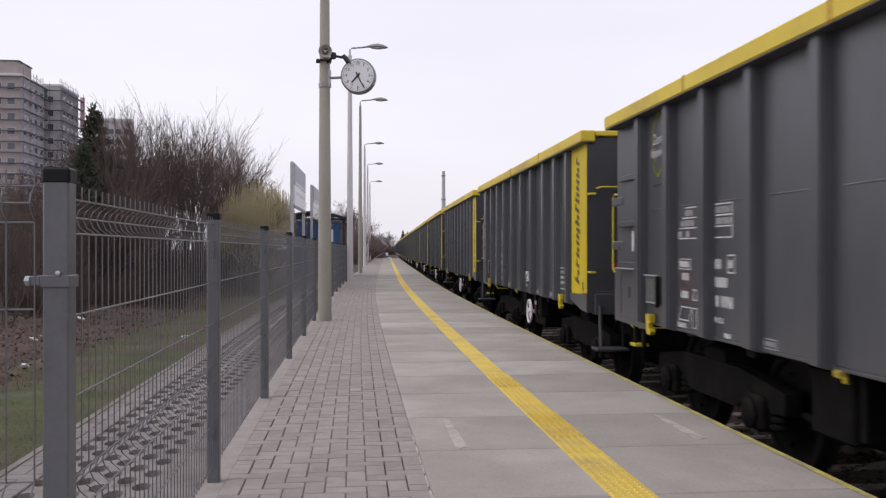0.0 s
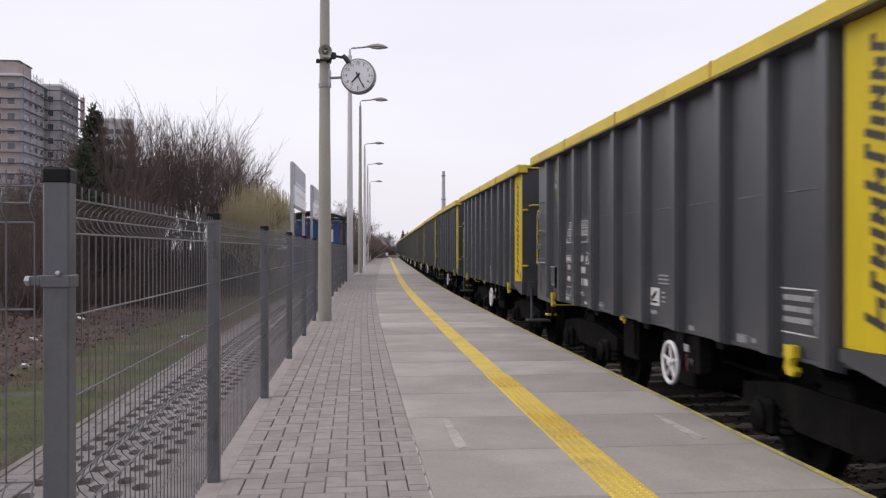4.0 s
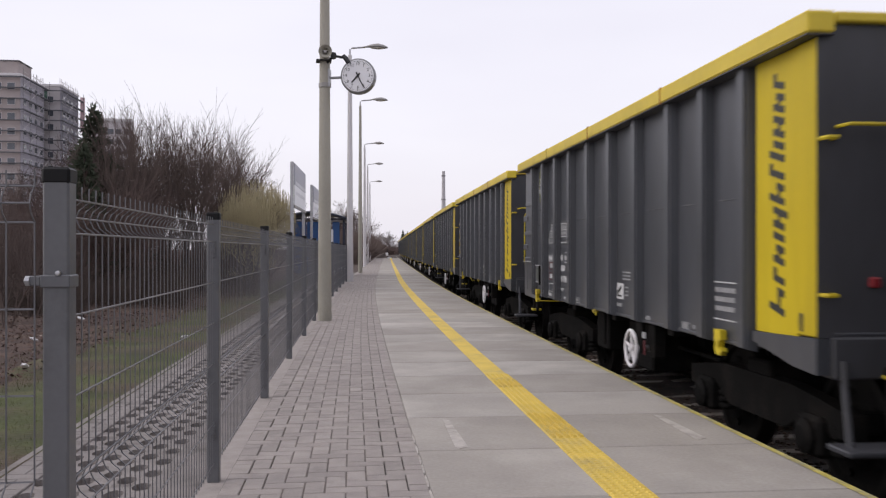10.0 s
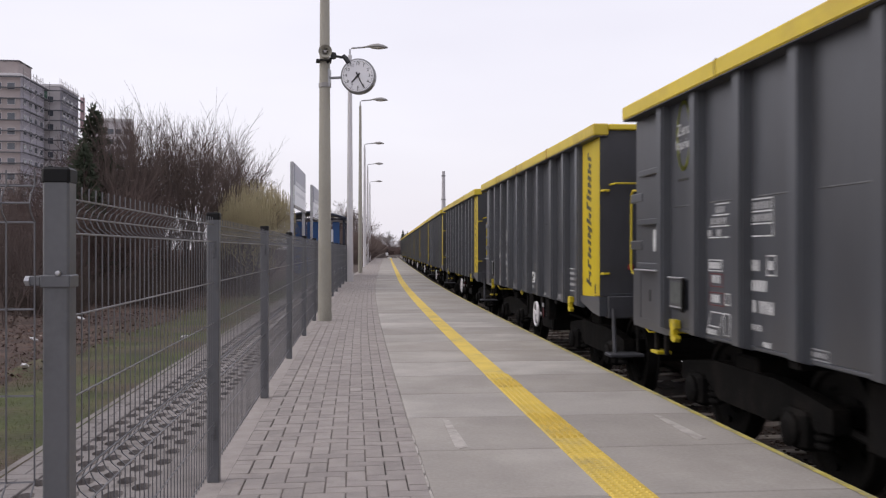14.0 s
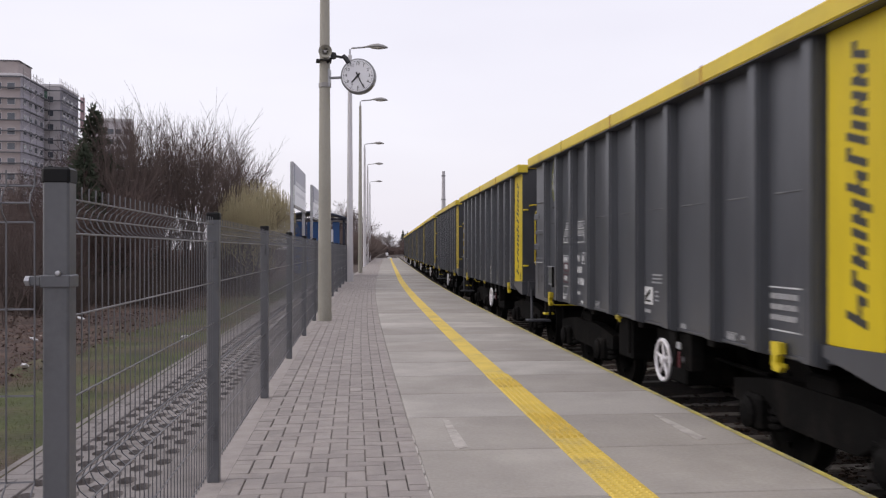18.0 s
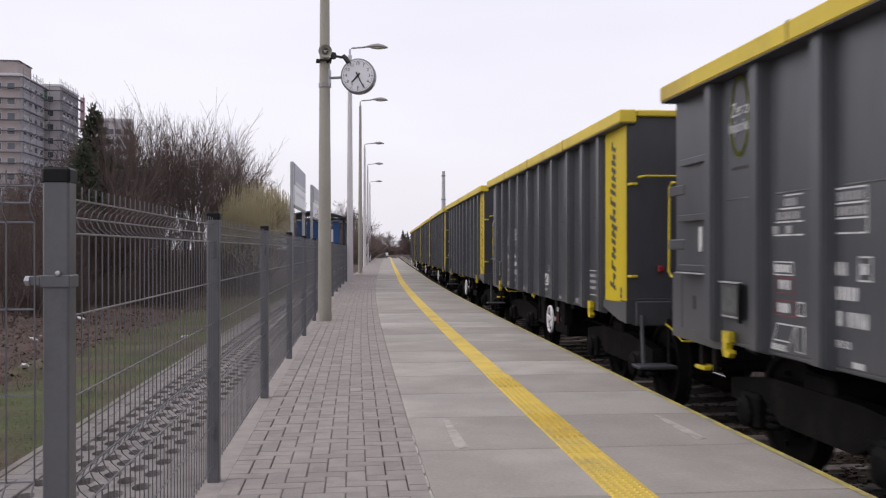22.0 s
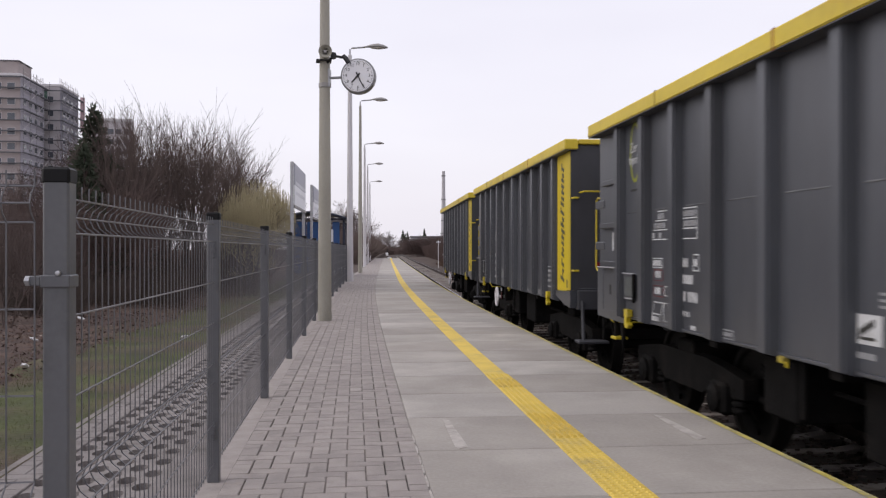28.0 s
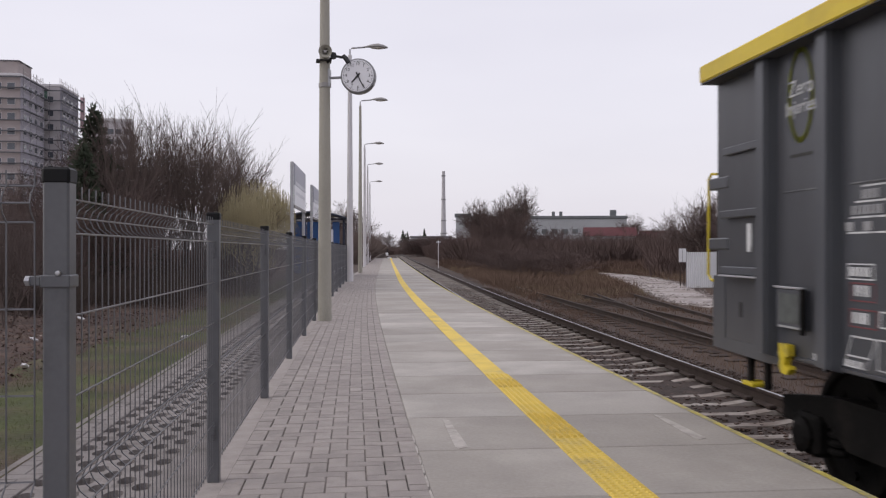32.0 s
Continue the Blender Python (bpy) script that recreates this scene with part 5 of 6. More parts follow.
# white sheet fence and board on the yard
for k in range(3):
    ws = thing("sheet_fence", "white corrugated sheet fence panel on the gravel yard", "fence", "white fence panels", m=pose(16.35 + 1.55 * k, 42.5 - 0.2 * k, -0.60))
    verts, faces = [], []
    for i in range(31):
        x, d = 1.5 * i / 30, 0.03 * (i % 2)
        verts += [(x, d, -0.3), (x, d, 1.62 + (0.18 if k == 0 and False else 0))]
    faces = [(2 * i, 2 * i + 2, 2 * i + 3, 2 * i + 1) for i in range(30)]
    sheet = part("sheet", mesh("sheet", verts, faces, "white_sheet"), "white_sheet", ws)
    md = sheet.modifiers.new("thick", "SOLIDIFY")
    md.thickness = 0.012
    for x in (0.0, 1.5):
        part("post", one_box(x - 0.03, x + 0.03, 0.035, 0.09, -0.3, 1.66, 0.005), "zinc", ws)
nb = thing("notice_board", "white notice board in two leaves on posts", "sign", m=pose(16.86, 44.5, -0.55))
for x in (-0.19, 0.01):
    part("leaf", one_box(x, x + 0.18, -0.03, 0.0, 1.05, 1.75, 0.006), "white_sheet", nb)
    part("post", one_box(x + 0.07, x + 0.11, 0.002, 0.04, -0.3, 1.75, 0.006), "rail_side", nb)


# ---------------------------------------------------------------- far buildings
def ahead(px_turn, d):
    """World place at a bearing (degrees right of the near line) and distance."""
    a = math.radians(px_turn)
    return d * math.sin(a), d * math.cos(a)


def storeys(parent, x0, x1, y, z0, n, h, cols, wid, material_frame="tower_band", normal=-1):
    """Rows of windows set in a wall that faces along y."""
    for i in range(n):
        for c in range(cols):
            xc = x0 + (x1 - x0) * (c + 0.5) / cols
            za = z0 + i * h + 0.9
            fr = part("window", one_box(xc - wid / 2 - 0.1, xc + wid / 2 + 0.1, y - 0.12, y + 0.05, za - 0.1, za + 1.55), material_frame, parent)
            part("pane", one_box(xc - wid / 2, xc + wid / 2, y - 0.16, y - 0.125, za, za + 1.45), "pane", fr)


tx, ty = bearing(36, 166)
tower = thing("tower_block", "tall grey panel tower block standing behind scaffolding", "apartment block", m=pose(tx, ty, -0.59, 0, 0, 0.7) @ Matrix.Scale(0.81, 4))
N, H = 12, 3.457
TOP = 42.6
L1, R0, R1, RX = 16.4, 18.2, 33.6, 3.3      # side length, rear wing's ends, how far it stands out
RTOP = TOP + 0.9
part("front_wing", one_box(-19.0, 0.0, 0.0, L1, 0, TOP - 0.6, 0.1), "tower_wall", tower)
part("front_parapet", one_box(-19.2, 0.2, -0.2, L1 + 0.1, TOP - 0.6, TOP, 0.05), "tower_band", tower)
part("roof_housing", one_box(-17.0, -0.6, 0.6, 9.2, TOP, TOP + 2.9, 0.1), "tower_wall", tower)
part("housing_cap", one_box(-17.2, -0.4, 0.4, 9.4, TOP + 2.9, TOP + 3.15, 0.05), "tower_dark", tower)
part("side_cladding", one_box(0.001, 0.018, 0.05, L1 - 0.05, 0, TOP - 0.65), "tower_pale", tower)
part("stair_recess", one_box(-9.0, -1.6, L1 + 0.1, R0, 0, TOP - 1.2, 0.1), "tower_dark", tower)
part("rear_wing", one_box(-8.0, RX, R0, R1, 0, RTOP - 0.6, 0.1), "tower_grey", tower)
part("rear_parapet", one_box(-8.2, RX + 0.2, R0 - 0.2, R1 + 0.2, RTOP - 0.6, RTOP, 0.05), "tower_band", tower)
part("rear_cladding", one_box(RX + 0.001, RX + 0.018, R0 + 0.05, R1 - 0.05, 0, RTOP - 0.65), "tower_slate", tower)
storeys(tower, -18.5, -0.5, 0.0, 0.0, N, H, 6, 1.6)
storeys(tower, -1.0, RX - 0.2, R0, 0.0, N, H, 1, 1.3)
for i in range(N):
    z = i * H
    for x0, ya, yb, q in ((0.02, 0.6, L1 - 0.6, 4), (RX + 0.02, R0 + 0.6, R1 - 0.6, 4)):
        for c in range(q):
            yy = ya + (yb - ya) * (c + 0.5) / q
            fr = part("window", one_box(x0, x0 + 0.12, yy - 0.95, yy + 0.95, z + 1.0, z + 2.5), "tower_band", tower)
            part("pane", one_box(x0 + 0.125, x0 + 0.18, yy - 0.8, yy + 0.8, z + 1.15, z + 2.35), "pane", fr)
# scaffolding round the tower: decks, guard rails and standards
scaf = thing("scaffolding", "steel scaffolding with plank decks round the tower block", "scaffolding", m=tower.matrix_basis.copy())
LIFT = 2.47
XA, XB = 1.1, RX + 1.1
for i in range(17):
    z = TOP - 0.9 - LIFT * i
    for x0, x1, ya, yb in ((XA - 0.5, XA, -0.9, L1 + 0.6), (XB - 0.5, XB, R0 - 1.3, R1 + 1.0), (-4.6, XA - 0.55, -0.9, -0.5), (-0.9, XB - 0.55, R0 - 1.3, R0 - 0.9)):
        part("deck", one_box(x0, x1, ya, yb, z - 0.13, z + 0.13), "scaffold_steel", scaf)
    for xx, ya, yb in ((XA, -1.4, L1 + 0.6), (XB, R0 - 1.6, R1 + 1.0)):
        part("guard_rail", tube(bmesh.new(), [(xx, ya, z + 1.1), (xx, yb, z + 1.1)], 0.035, 4), "tower_band", scaf)
for xx, ys in ((XA, (-1.4, 3.2, 7.7, 12.2, L1 + 0.6)), (XB, (R0 - 1.6, 21.0, 25.2, 29.4, R1 + 1.0)), (-0.9, (R0 - 1.6,)), (-4.6, (-1.4,)), (-9.5, (-1.4,)), (-14.5, (-1.4,))):
    for yy in ys:
        part("standard", tube(bmesh.new(), [(xx, yy, 0), (xx, yy, TOP + 1.2)], 0.05, 4), "tower_dark", scaf)
part("corner_net", one_box(-0.85, XA - 0.55, L1 + 0.62, L1 + 0.72, TOP - 3.4, TOP - 1.0), "scaffold_net", scaf, "green netting at the corner")
part("end_net", one_box(XB - 0.9, XB + 0.3, R1 + 1.05, R1 + 1.1, TOP - 9.0, RTOP - 0.5), "scaffold_pink", scaf, "pale pink netting at the far corner")
for k in range(8):
    z = TOP - 0.9 - LIFT * (k + 1)
    part("brace", tube(bmesh.new(), [(XA + 0.05, -1.4 + 4.5 * (k % 4), z), (XA + 0.05, 3.1 + 4.5 * (k % 4), z + LIFT)], 0.05, 4), "tower_band", scaf)
    part("brace", tube(bmesh.new(), [(XB + 0.05, R0 - 1.6 + 4.2 * (k % 4), z), (XB + 0.05, R0 + 2.6 + 4.2 * (k % 4), z + LIFT)], 0.05, 4), "tower_band", scaf)
rl = bmesh.new()
for k in range(7):
    tube(rl, [(-0.3, 9.8 + 1.0 * k, TOP), (-0.3, 9.8 + 1.0 * k, TOP + 1.8 - 0.6 * (k % 3 == 1))], 0.07, 4)
for k in range(11):
    tube(rl, [(RX - 0.2, R0 + 0.4 + 1.45 * k, RTOP), (RX - 0.2, R0 + 0.4 + 1.45 * k, RTOP + 1.6 - 0.7 * (k % 3 == 2))], 0.07, 4)
tube(rl, [(-0.3, 9.8, TOP + 0.9), (-0.3, 15.9, TOP + 0.9)], 0.05, 4)
tube(rl, [(RX - 0.2, R0 + 0.4, RTOP + 0.9), (RX - 0.2, R1 - 0.4, RTOP + 0.9)], 0.05, 4)
part("roof_railing", rl, "tower_band", tower)

bx, by = bearing(196, 250)
block = thing("apartment_block", "grey slab block half hidden behind bare trees", "apartment block", m=pose(bx, by, -1.0, 0, 0, 14))
part("wall", one_box(-5.6, 5.6, 0, 14, 0, 38.0, 0.1), "tower_grey", block)
part("roof_edge", one_box(-5.9, 5.9, -0.3, 14.3, 38.0, 38.9, 0.05), "tower_band", block)
storeys(block, -5.2, 5.2, 0.0, 22.0, 5, 2.9, 5, 1.5)

cx, cy = ahead(5.78, 420)
stack = thing("factory_chimney", "tall slim grey concrete factory chimney", "chimney", m=pose(cx, cy, -1.0))
part("shaft", lathe(bmesh.new(), [(0, 1.7), (4, 1.4), (16, 1.08), (28, 0.88), (37.6, 0.76)], 20, "z"), "chimney", stack)
for z, r in ((9.5, 1.50), (15.5, 1.30), (25.5, 1.12), (36.6, 0.95)):
    part("platform_ring", lathe(bmesh.new(), [(z, r), (z + 0.5, r)], 20, "z"), "chimney_ring", stack)
part("crown_ring", lathe(bmesh.new(), [(37.6, 0.68), (39.0, 0.68)], 20, "z"), "chimney", stack)

hx, hy = ahead(11.6, 300)
hall = thing("factory_hall", "long pale grey factory hall with a dark flat roof edge", "factory", m=pose(hx, hy, -1.0, 0, 0, -10))
part("wall", one_box(-21, 30.5, 0, 20, 0, 12.4, 0.1), "hall_wall", hall)
part("roof_edge", one_box(-21.3, 30.8, -0.3, 20.3, 12.4, 13.4, 0.1), "hall_roof", hall)
part("tall_end", one_box(-26.4, -21.4, 1, 18, 0, 13.0, 0.1), "hall_wall", hall)
part("tall_end_roof", one_box(-26.8, -21.3, 0.6, 18.4, 13.0, 14.3, 0.1), "hall_roof", hall)
for x in (6.0, 8.5, 25.5):
    part("roof_stack", one_box(x, x + 1.0 + (x > 20), 4, 6, 13.4, 15.0 + (x > 20) * 0.5, 0.05), "hall_roof", hall)
for k in range(14):
    x = -18 + 3.4 * k
    part("window", one_box(x, x + 1.9, -0.12, 0.02, 7.4, 9.0), "hall_roof", hall)
wx_, wy_ = bearing(762, 400)
wh = thing("warehouse", "long low grey warehouse roof beyond the line", "warehouse", m=pose(wx_, wy_, -1.0, 0, 0, -8))
part("wall", one_box(-9, 9, 0, 12, 0, 7.4, 0.1), "hall_wall", wh)
part("roof_edge", one_box(-9.3, 9.3, -0.3, 12.3, 7.4, 8.2, 0.05), "tower_dark", wh)
sx_, sy_ = ahead(16.4, 190)
for k, (dx, wdt, hgt) in enumerate(((0, 10.5, 6.3), (12.0, 8.0, 5.7))):
    hs = thing("low_shed", "low shed with a red sheet roof among the bushes", "shed", "red roofed sheds", m=pose(sx_ + dx, sy_ + 3 * k, -0.9, 0, 0, -12))
    part("wall", one_box(-wdt / 2, wdt / 2, 0, 7, 0, hgt - 1.4, 0.05), "hall_wall", hs)
    rb = prism(bmesh.new(), [(-0.5, hgt - 1.4), (3.5, hgt + 0.5), (7.5, hgt - 1.4)], -wdt / 2 - 0.3, wdt / 2 + 0.3, lambda a, b, c: (c, a, b))
    part("roof", rb, "brick_red", hs)
    part("door", one_box(-0.8, 0.8, -0.1, 0.02, 0, 2.2), "white_sheet", hs)


# ---------------------------------------------------------------- trees and scrub
def limb(store, p, d, length, r, depth, rng, droop, forks, wander):
    """Grows one limb as short three-sided lengths and lets it fork."""
    steps = 3 if depth > 1 else 2
    o = None
    for k in range(steps + 1):
        rr = r * (1 - 0.55 * k / steps)
        ref = Vector((0.3, 0.5, 0.81)) if abs(d.z) < 0.8 else Vector((1, 0, 0))
        e1 = d.cross(ref).normalized()
        e2 = d.cross(e1)
        n0 = len(store[0])
        sides = store[2]
        for i in range(sides):
            a = 2 * math.pi * i / sides
            store[0].append(tuple(p + rr * math.cos(a) * e1 + rr * math.sin(a) * e2))
        if o is not None:
            for i in range(sides):
                store[1].append((o + i, o + (i + 1) % sides, n0 + (i + 1) % sides, n0 + i))
        o = n0
        if k < steps:
            p = p + d * (length / steps)
            d = (d + Vector((rng.gauss(0, wander), rng.gauss(0, wander), rng.gauss(0, wander) + droop))).normalized()
            yield (p, d, (k + 1) / steps, rr)


def bare_tree(seed, height, stems, spread, levels=4, forks=(6, 6, 5), twig_r=0.011, droop=0.02, shrink=0.55, clear=False):
    """Trunk and crown data of a leafless tree, grown limb by limb."""
    rng = random.Random(seed)
    trunk, crown = ([], [], 6), ([], [], 3)
    queue = []
    for _ in range(stems):
        lean = Vector((rng.gauss(0, spread * 0.6), rng.gauss(0, spread * 0.6), 1)).normalized()
        base = Vector((rng.gauss(0, 0.25 * (stems > 1)), rng.gauss(0, 0.25 * (stems > 1)), -0.15))
        queue.append((base, lean, height * rng.uniform(0.5, 0.62), 0.022 * height / (1 + 0.35 * (stems - 1)), 0))
    while queue:
        p, d, length, r, level = queue.pop()
        store = trunk if level == 0 else crown
        for q, e, f, rr in limb(store, p, d, length, r, levels - level, rng, droop if level else 0, 0, 0.07 + 0.04 * level):
            if level >= levels - 1 or clear and level == 0 and f < 0.6:
                continue
            k = forks[min(level, len(forks) - 1)]
            count = max(1, round(k * (0.25 if f < 0.4 else 0.42)))
            if level == 0 and f < 0.4 and stems == 1:
                count = 1
            for _ in range(count):
                side = Vector((rng.gauss(0, 1), rng.gauss(0, 1), rng.gauss(0.15, 0.5))).normalized()
                dd = (e * rng.uniform(0.55, 1.0) + side * spread * rng.uniform(0.8, 1.5)).normalized()
                queue.append((q - e * rng.uniform(0, 0.25) * length / 3, dd, length * shrink * rng.uniform(0.75, 1.25), max(twig_r, rr * 0.6), level + 1))
    return trunk, crown


def make_tree(name, label, data, twig_material, bark_material="bark", group="", category="tree"):
    (tv, tf, _), (cv, cf, _) = data
    t = thing(name, label, category, group)
    part("trunk", mesh("trunk", tv, tf, bark_material), bark_material, t)
    part("crown", mesh("crown", cv, cf, twig_material), twig_material, t)
    return t


def size(m, s, sz=None):
    return m @ Matrix.Diagonal((s, s, sz or s, 1))


def put(t, x, y, z, turn, s, first=False, slim=1.0):
    m = pose(x, y, z, 0, 0, turn)
    if first:
        t.matrix_basis = size(m, s * slim, s)
        return t
    c = copy_thing(t, m)
    c.scale = (s * slim, s * slim, s)
    return c


tree_a = make_tree("bare_tree", "leafless many-stemmed tree with pale upright twigs", bare_tree(2, 5.6, 3, 0.42, 4, (7, 7, 6), 0.0085), "twig_pale", "twig_pale", "bare trees behind the fence")
tree_b = make_tree("bare_tree", "leafless dark brown tree with a dense twiggy crown", bare_tree(7, 5.4, 4, 0.42, 4, (6, 6, 5), 0.0085), "twig", "bark", "bare trees behind the fence")
tree_f = make_tree("bare_tree", "leafless tree with clear upright stems and fine twigs", bare_tree(5, 5.8, 5, 0.34, 4, (6, 5, 4), 0.0085, clear=True), "twig", "bark", "bare trees behind the fence")
tree_c = make_tree("bare_bush", "reddish brown leafless thicket bush", bare_tree(11, 3.6, 7, 0.5, 4, (5, 7, 5), 0.007), "twig_red", "twig_red", "bare bushes", "bush")


def tall(t):
    return max(v.co.z for o in t.children for v in o.data.vertices)


def stand(t, px, d, top, turn, first=False, slim=1.0):
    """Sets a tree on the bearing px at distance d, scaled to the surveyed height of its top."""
    x, y = bearing(px, d)
    z = ground_height(x - bend(y), y) - 0.05
    want = EYE + (442 - top) * d / 1580 - z
    NAT.setdefault(t.name, tall(t))
    return put(t, x, y, z, turn, want / NAT[t.name], first, slim)


NAT = {}
for k, (t, px, d, top) in enumerate([(tree_a, 232, 31, 176), (tree_b, 208, 24, 178), (tree_f, 292, 25, 160), (tree_f, 330, 28, 166), (tree_f, 372, 30, 184), (tree_f, 408, 33, 205), (tree_b, 248, 28, 170),
                                     (tree_b, 176, 31, 215), (tree_f, 390, 36, 196), (tree_f, 432, 36, 238), (tree_f, 448, 38, 268), (tree_f, 352, 26, 186), (tree_f, 270, 27, 168), (tree_f, 416, 38, 226), (tree_b, 222, 23, 205), (tree_b, 240, 24, 196), (tree_a, 12, 13, 300), (tree_a, 58, 15, 312), (tree_a, -20, 14, 290), (tree_b, 60, 36, 290), (tree_b, 20, 30, 285), (tree_b, 108, 33, 275)]):
    stand(t, px, d, top, 67 * k, k < 3, 0.78 if t is tree_f else 0.62)
for k, (px, d, top) in enumerate(((48, 19, 325), (85, 21, 320), (120, 19, 335), (160, 20, 290), (195, 21, 300), (232, 22, 310), (420, 29, 330), (450, 33, 310), (30, 24, 300), (70, 27, 310), (215, 26, 235), (172, 25, 240), (440, 40, 330), (480, 44, 372), (250, 27, 270), (190, 27, 225), (300, 29, 388), (330, 30, 392), (362, 31, 395), (395, 33, 398))):
    stand(tree_c, px, d, top, 51 * k + 9, k == 0, 0.9)


def conifer(seed, height, radius):
    rng = random.Random(seed)
    tv, tf, cv, cf = [], [], [], []
    bm = lathe(bmesh.new(), [(-0.1, 0.09), (height * 0.5, 0.06), (height, 0.015)], 7, "z")
    me = bpy.data.meshes.new("trunk")
    bm.to_mesh(me)
    bm.free()
    me.materials.append(M["bark"])
    for k in range(430):
        f = rng.random() ** 0.8
        z = height * (0.06 + 0.94 * f)
        a = rng.random() * 6.283
        reach = radius * (1.02 - f) ** 1.12 * rng.uniform(0.55, 1.18)
        base = Vector((0, 0, z))
        tip = Vector((reach * math.cos(a), reach * math.sin(a), z - 0.10 * reach + rng.uniform(-0.08, 0.10)))
        for q in range(16):
            g = rng.uniform(0.2, 1.0)
            c = base.lerp(tip, g)
            s = rng.uniform(0.05, 0.15) * (1.15 - 0.7 * f)
            side = Vector((-math.sin(a), math.cos(a), 0)) * s * rng.choice((-1, 1)) * rng.uniform(0.3, 1.2)
            o = len(cv)
            cv += [tuple(c), tuple(c + side * 0.9 + (tip - base).normalized() * s * 1.2 + Vector((0, 0, rng.uniform(-0.10, 0.02)))), tuple(c + side * 0.80 + (tip - base).normalized() * s * 1.9 + Vector((0, 0, rng.uniform(-0.12, 0.06))))]
            cf.append((o, o + 1, o + 2))
    return me, mesh("crown", cv, cf, "needles")


con_t, con_c = conifer(4, 4.8, 1.25)
fir = thing("conifer", "dark green conifer with drooping branches", "tree", "conifers")
part("trunk", con_t, "bark", fir)
part("crown", con_c, "needles", fir)
for k, (px, d, top) in enumerate(((166, 24.5, 178), (150, 23, 250), (182, 25, 262), (140, 21, 320), (172, 21, 330), (713, 520, 406), (721, 540, 409), (751, 560, 404), (717, 530, 412))):
    stand(fir, px, d, top, 80 * k, k == 0, 1.4 if px < 300 else 1.0)

# willow with yellow-green hanging shoots
wt, wc = bare_tree(21, 5.0, 2, 0.55, 3, (6, 6), 0.012)
rng = random.Random(8)
for k in range(900):
    a, r = rng.random() * 6.283, 2.5 * math.sqrt(rng.random())
    z = 4.6 - 0.30 * r * r / 2.2 + rng.uniform(-0.9, 0.3)
    p = Vector((r * math.cos(a), r * math.sin(a), z))
    ln = rng.uniform(0.6, 1.7)
    o = len(wc[0])
    sway = Vector((rng.gauss(0, 0.12), rng.gauss(0, 0.12), 0))
    q = p + sway + Vector((0, 0, -ln * 0.5))
    e = q + sway * 0.6 + Vector((0, 0, -ln * 0.5))
    w_ = 0.008
    for pt in (p, q, e):
        wc[0].extend([(pt.x - w_, pt.y, pt.z), (pt.x + w_, pt.y - w_, pt.z), (pt.x, pt.y + w_, pt.z)])
    for j in (0, 3):
        for i in range(3):
            wc[1].append((o + j + i, o + j + (i + 1) % 3, o + j + 3 + (i + 1) % 3, o + j + 3 + i))
willow = make_tree("willow_tree", "willow with yellow-green hanging shoots", (wt, wc), "willow", "bark", "willows")
for k, (px, d, top) in enumerate(((452, 29, 314), (436, 27.5, 345), (468, 33, 326))):
    stand(willow, px, d, top, 100 * k, k == 0, 0.62)

# trees beyond the track
tree_d = make_tree("bare_tree", "tall leafless tree with a rounded fine crown", bare_tree(31, 9.5, 1, 0.50, 5, (10, 7, 5, 4), 0.02, 0.01, 0.60), "twig", "bark", "bare trees beyond the line")
tree_e = make_tree("bare_tree", "spreading leafless tree in the far thicket", bare_tree(35, 8.0, 3, 0.52, 4, (8, 8, 6), 0.022, 0.0, 0.58), "twig_red", "bark", "bare trees beyond the line")
for k, (t, px, d, top) in enumerate([(tree_d, 906, 120, 323), (tree_e, 850, 125, 352), (tree_d, 918, 128, 328), (tree_e, 880, 118, 345), (tree_d, 858, 135, 350), (tree_e, 898, 115, 350), (tree_e, 915, 112, 362), (tree_e, 870, 110, 368),
                                     (tree_a, 1228, 70, 342), (tree_a, 1244, 62, 336), (tree_a, 1212, 72, 352), (tree_a, 1256, 66, 338), (tree_e, 1275, 62, 335), (tree_d, 1290, 66, 335), (tree_a, 1192, 85, 366), (tree_e, 1330, 60, 340), (tree_d, 1105, 200, 376), (tree_e, 1125, 190, 382), (tree_e, 1000, 150, 395), (tree_e, 1050, 150, 400),
                                     (tree_e, 1160, 130, 392), (tree_e, 970, 140, 395), (tree_d, 1400, 70, 340), (tree_e, 1480, 64, 345), (tree_d, 1550, 75, 340), (tree_d, 682, 420, 408), (tree_e, 694, 380, 414), (tree_d, 664, 300, 410), (tree_e, 652, 200, 402),
                                     (tree_d, 640, 190, 400), (tree_e, 662, 240, 408), (tree_e, 600, 110, 350), (tree_d, 585, 100, 352), (tree_e, 560, 90, 365), (tree_e, 612, 130, 365)]):
    stand(t, px, d, top, 47 * k, k < 2, 0.66 if 800 < px < 960 else 1.0)
for k, (t, px, d, top) in enumerate([(tree_d, 893, 124, 332), (tree_d, 876, 130, 345), (tree_d, 922, 118, 342), (tree_d, 842, 128, 356), (tree_e, 925, 116, 372), (tree_e, 858, 112, 375), (tree_e, 890, 109, 372), (tree_d, 868, 122, 350), (tree_e, 838, 120, 378)]):
    stand(t, px, d, top, 83 * k + 20, False, 0.66)
wild = random.Random(41)
for k in range(46):
    px = wild.uniform(800, 1260)
    stand(tree_c, px, wild.uniform(112, 142), wild.uniform(400, 420) + (8 if 1000 < px < 1140 else 0), 37 * k, False, 1.5)
for k in range(18):
    stand(tree_c, wild.uniform(860, 1060), wild.uniform(58, 84), wild.uniform(427, 440), 43 * k, False, 1.7)
for k in range(14):
    stand(tree_e, wild.uniform(728, 840), wild.uniform(300, 400), wild.uniform(411, 420), 61 * k, False, 1.6)
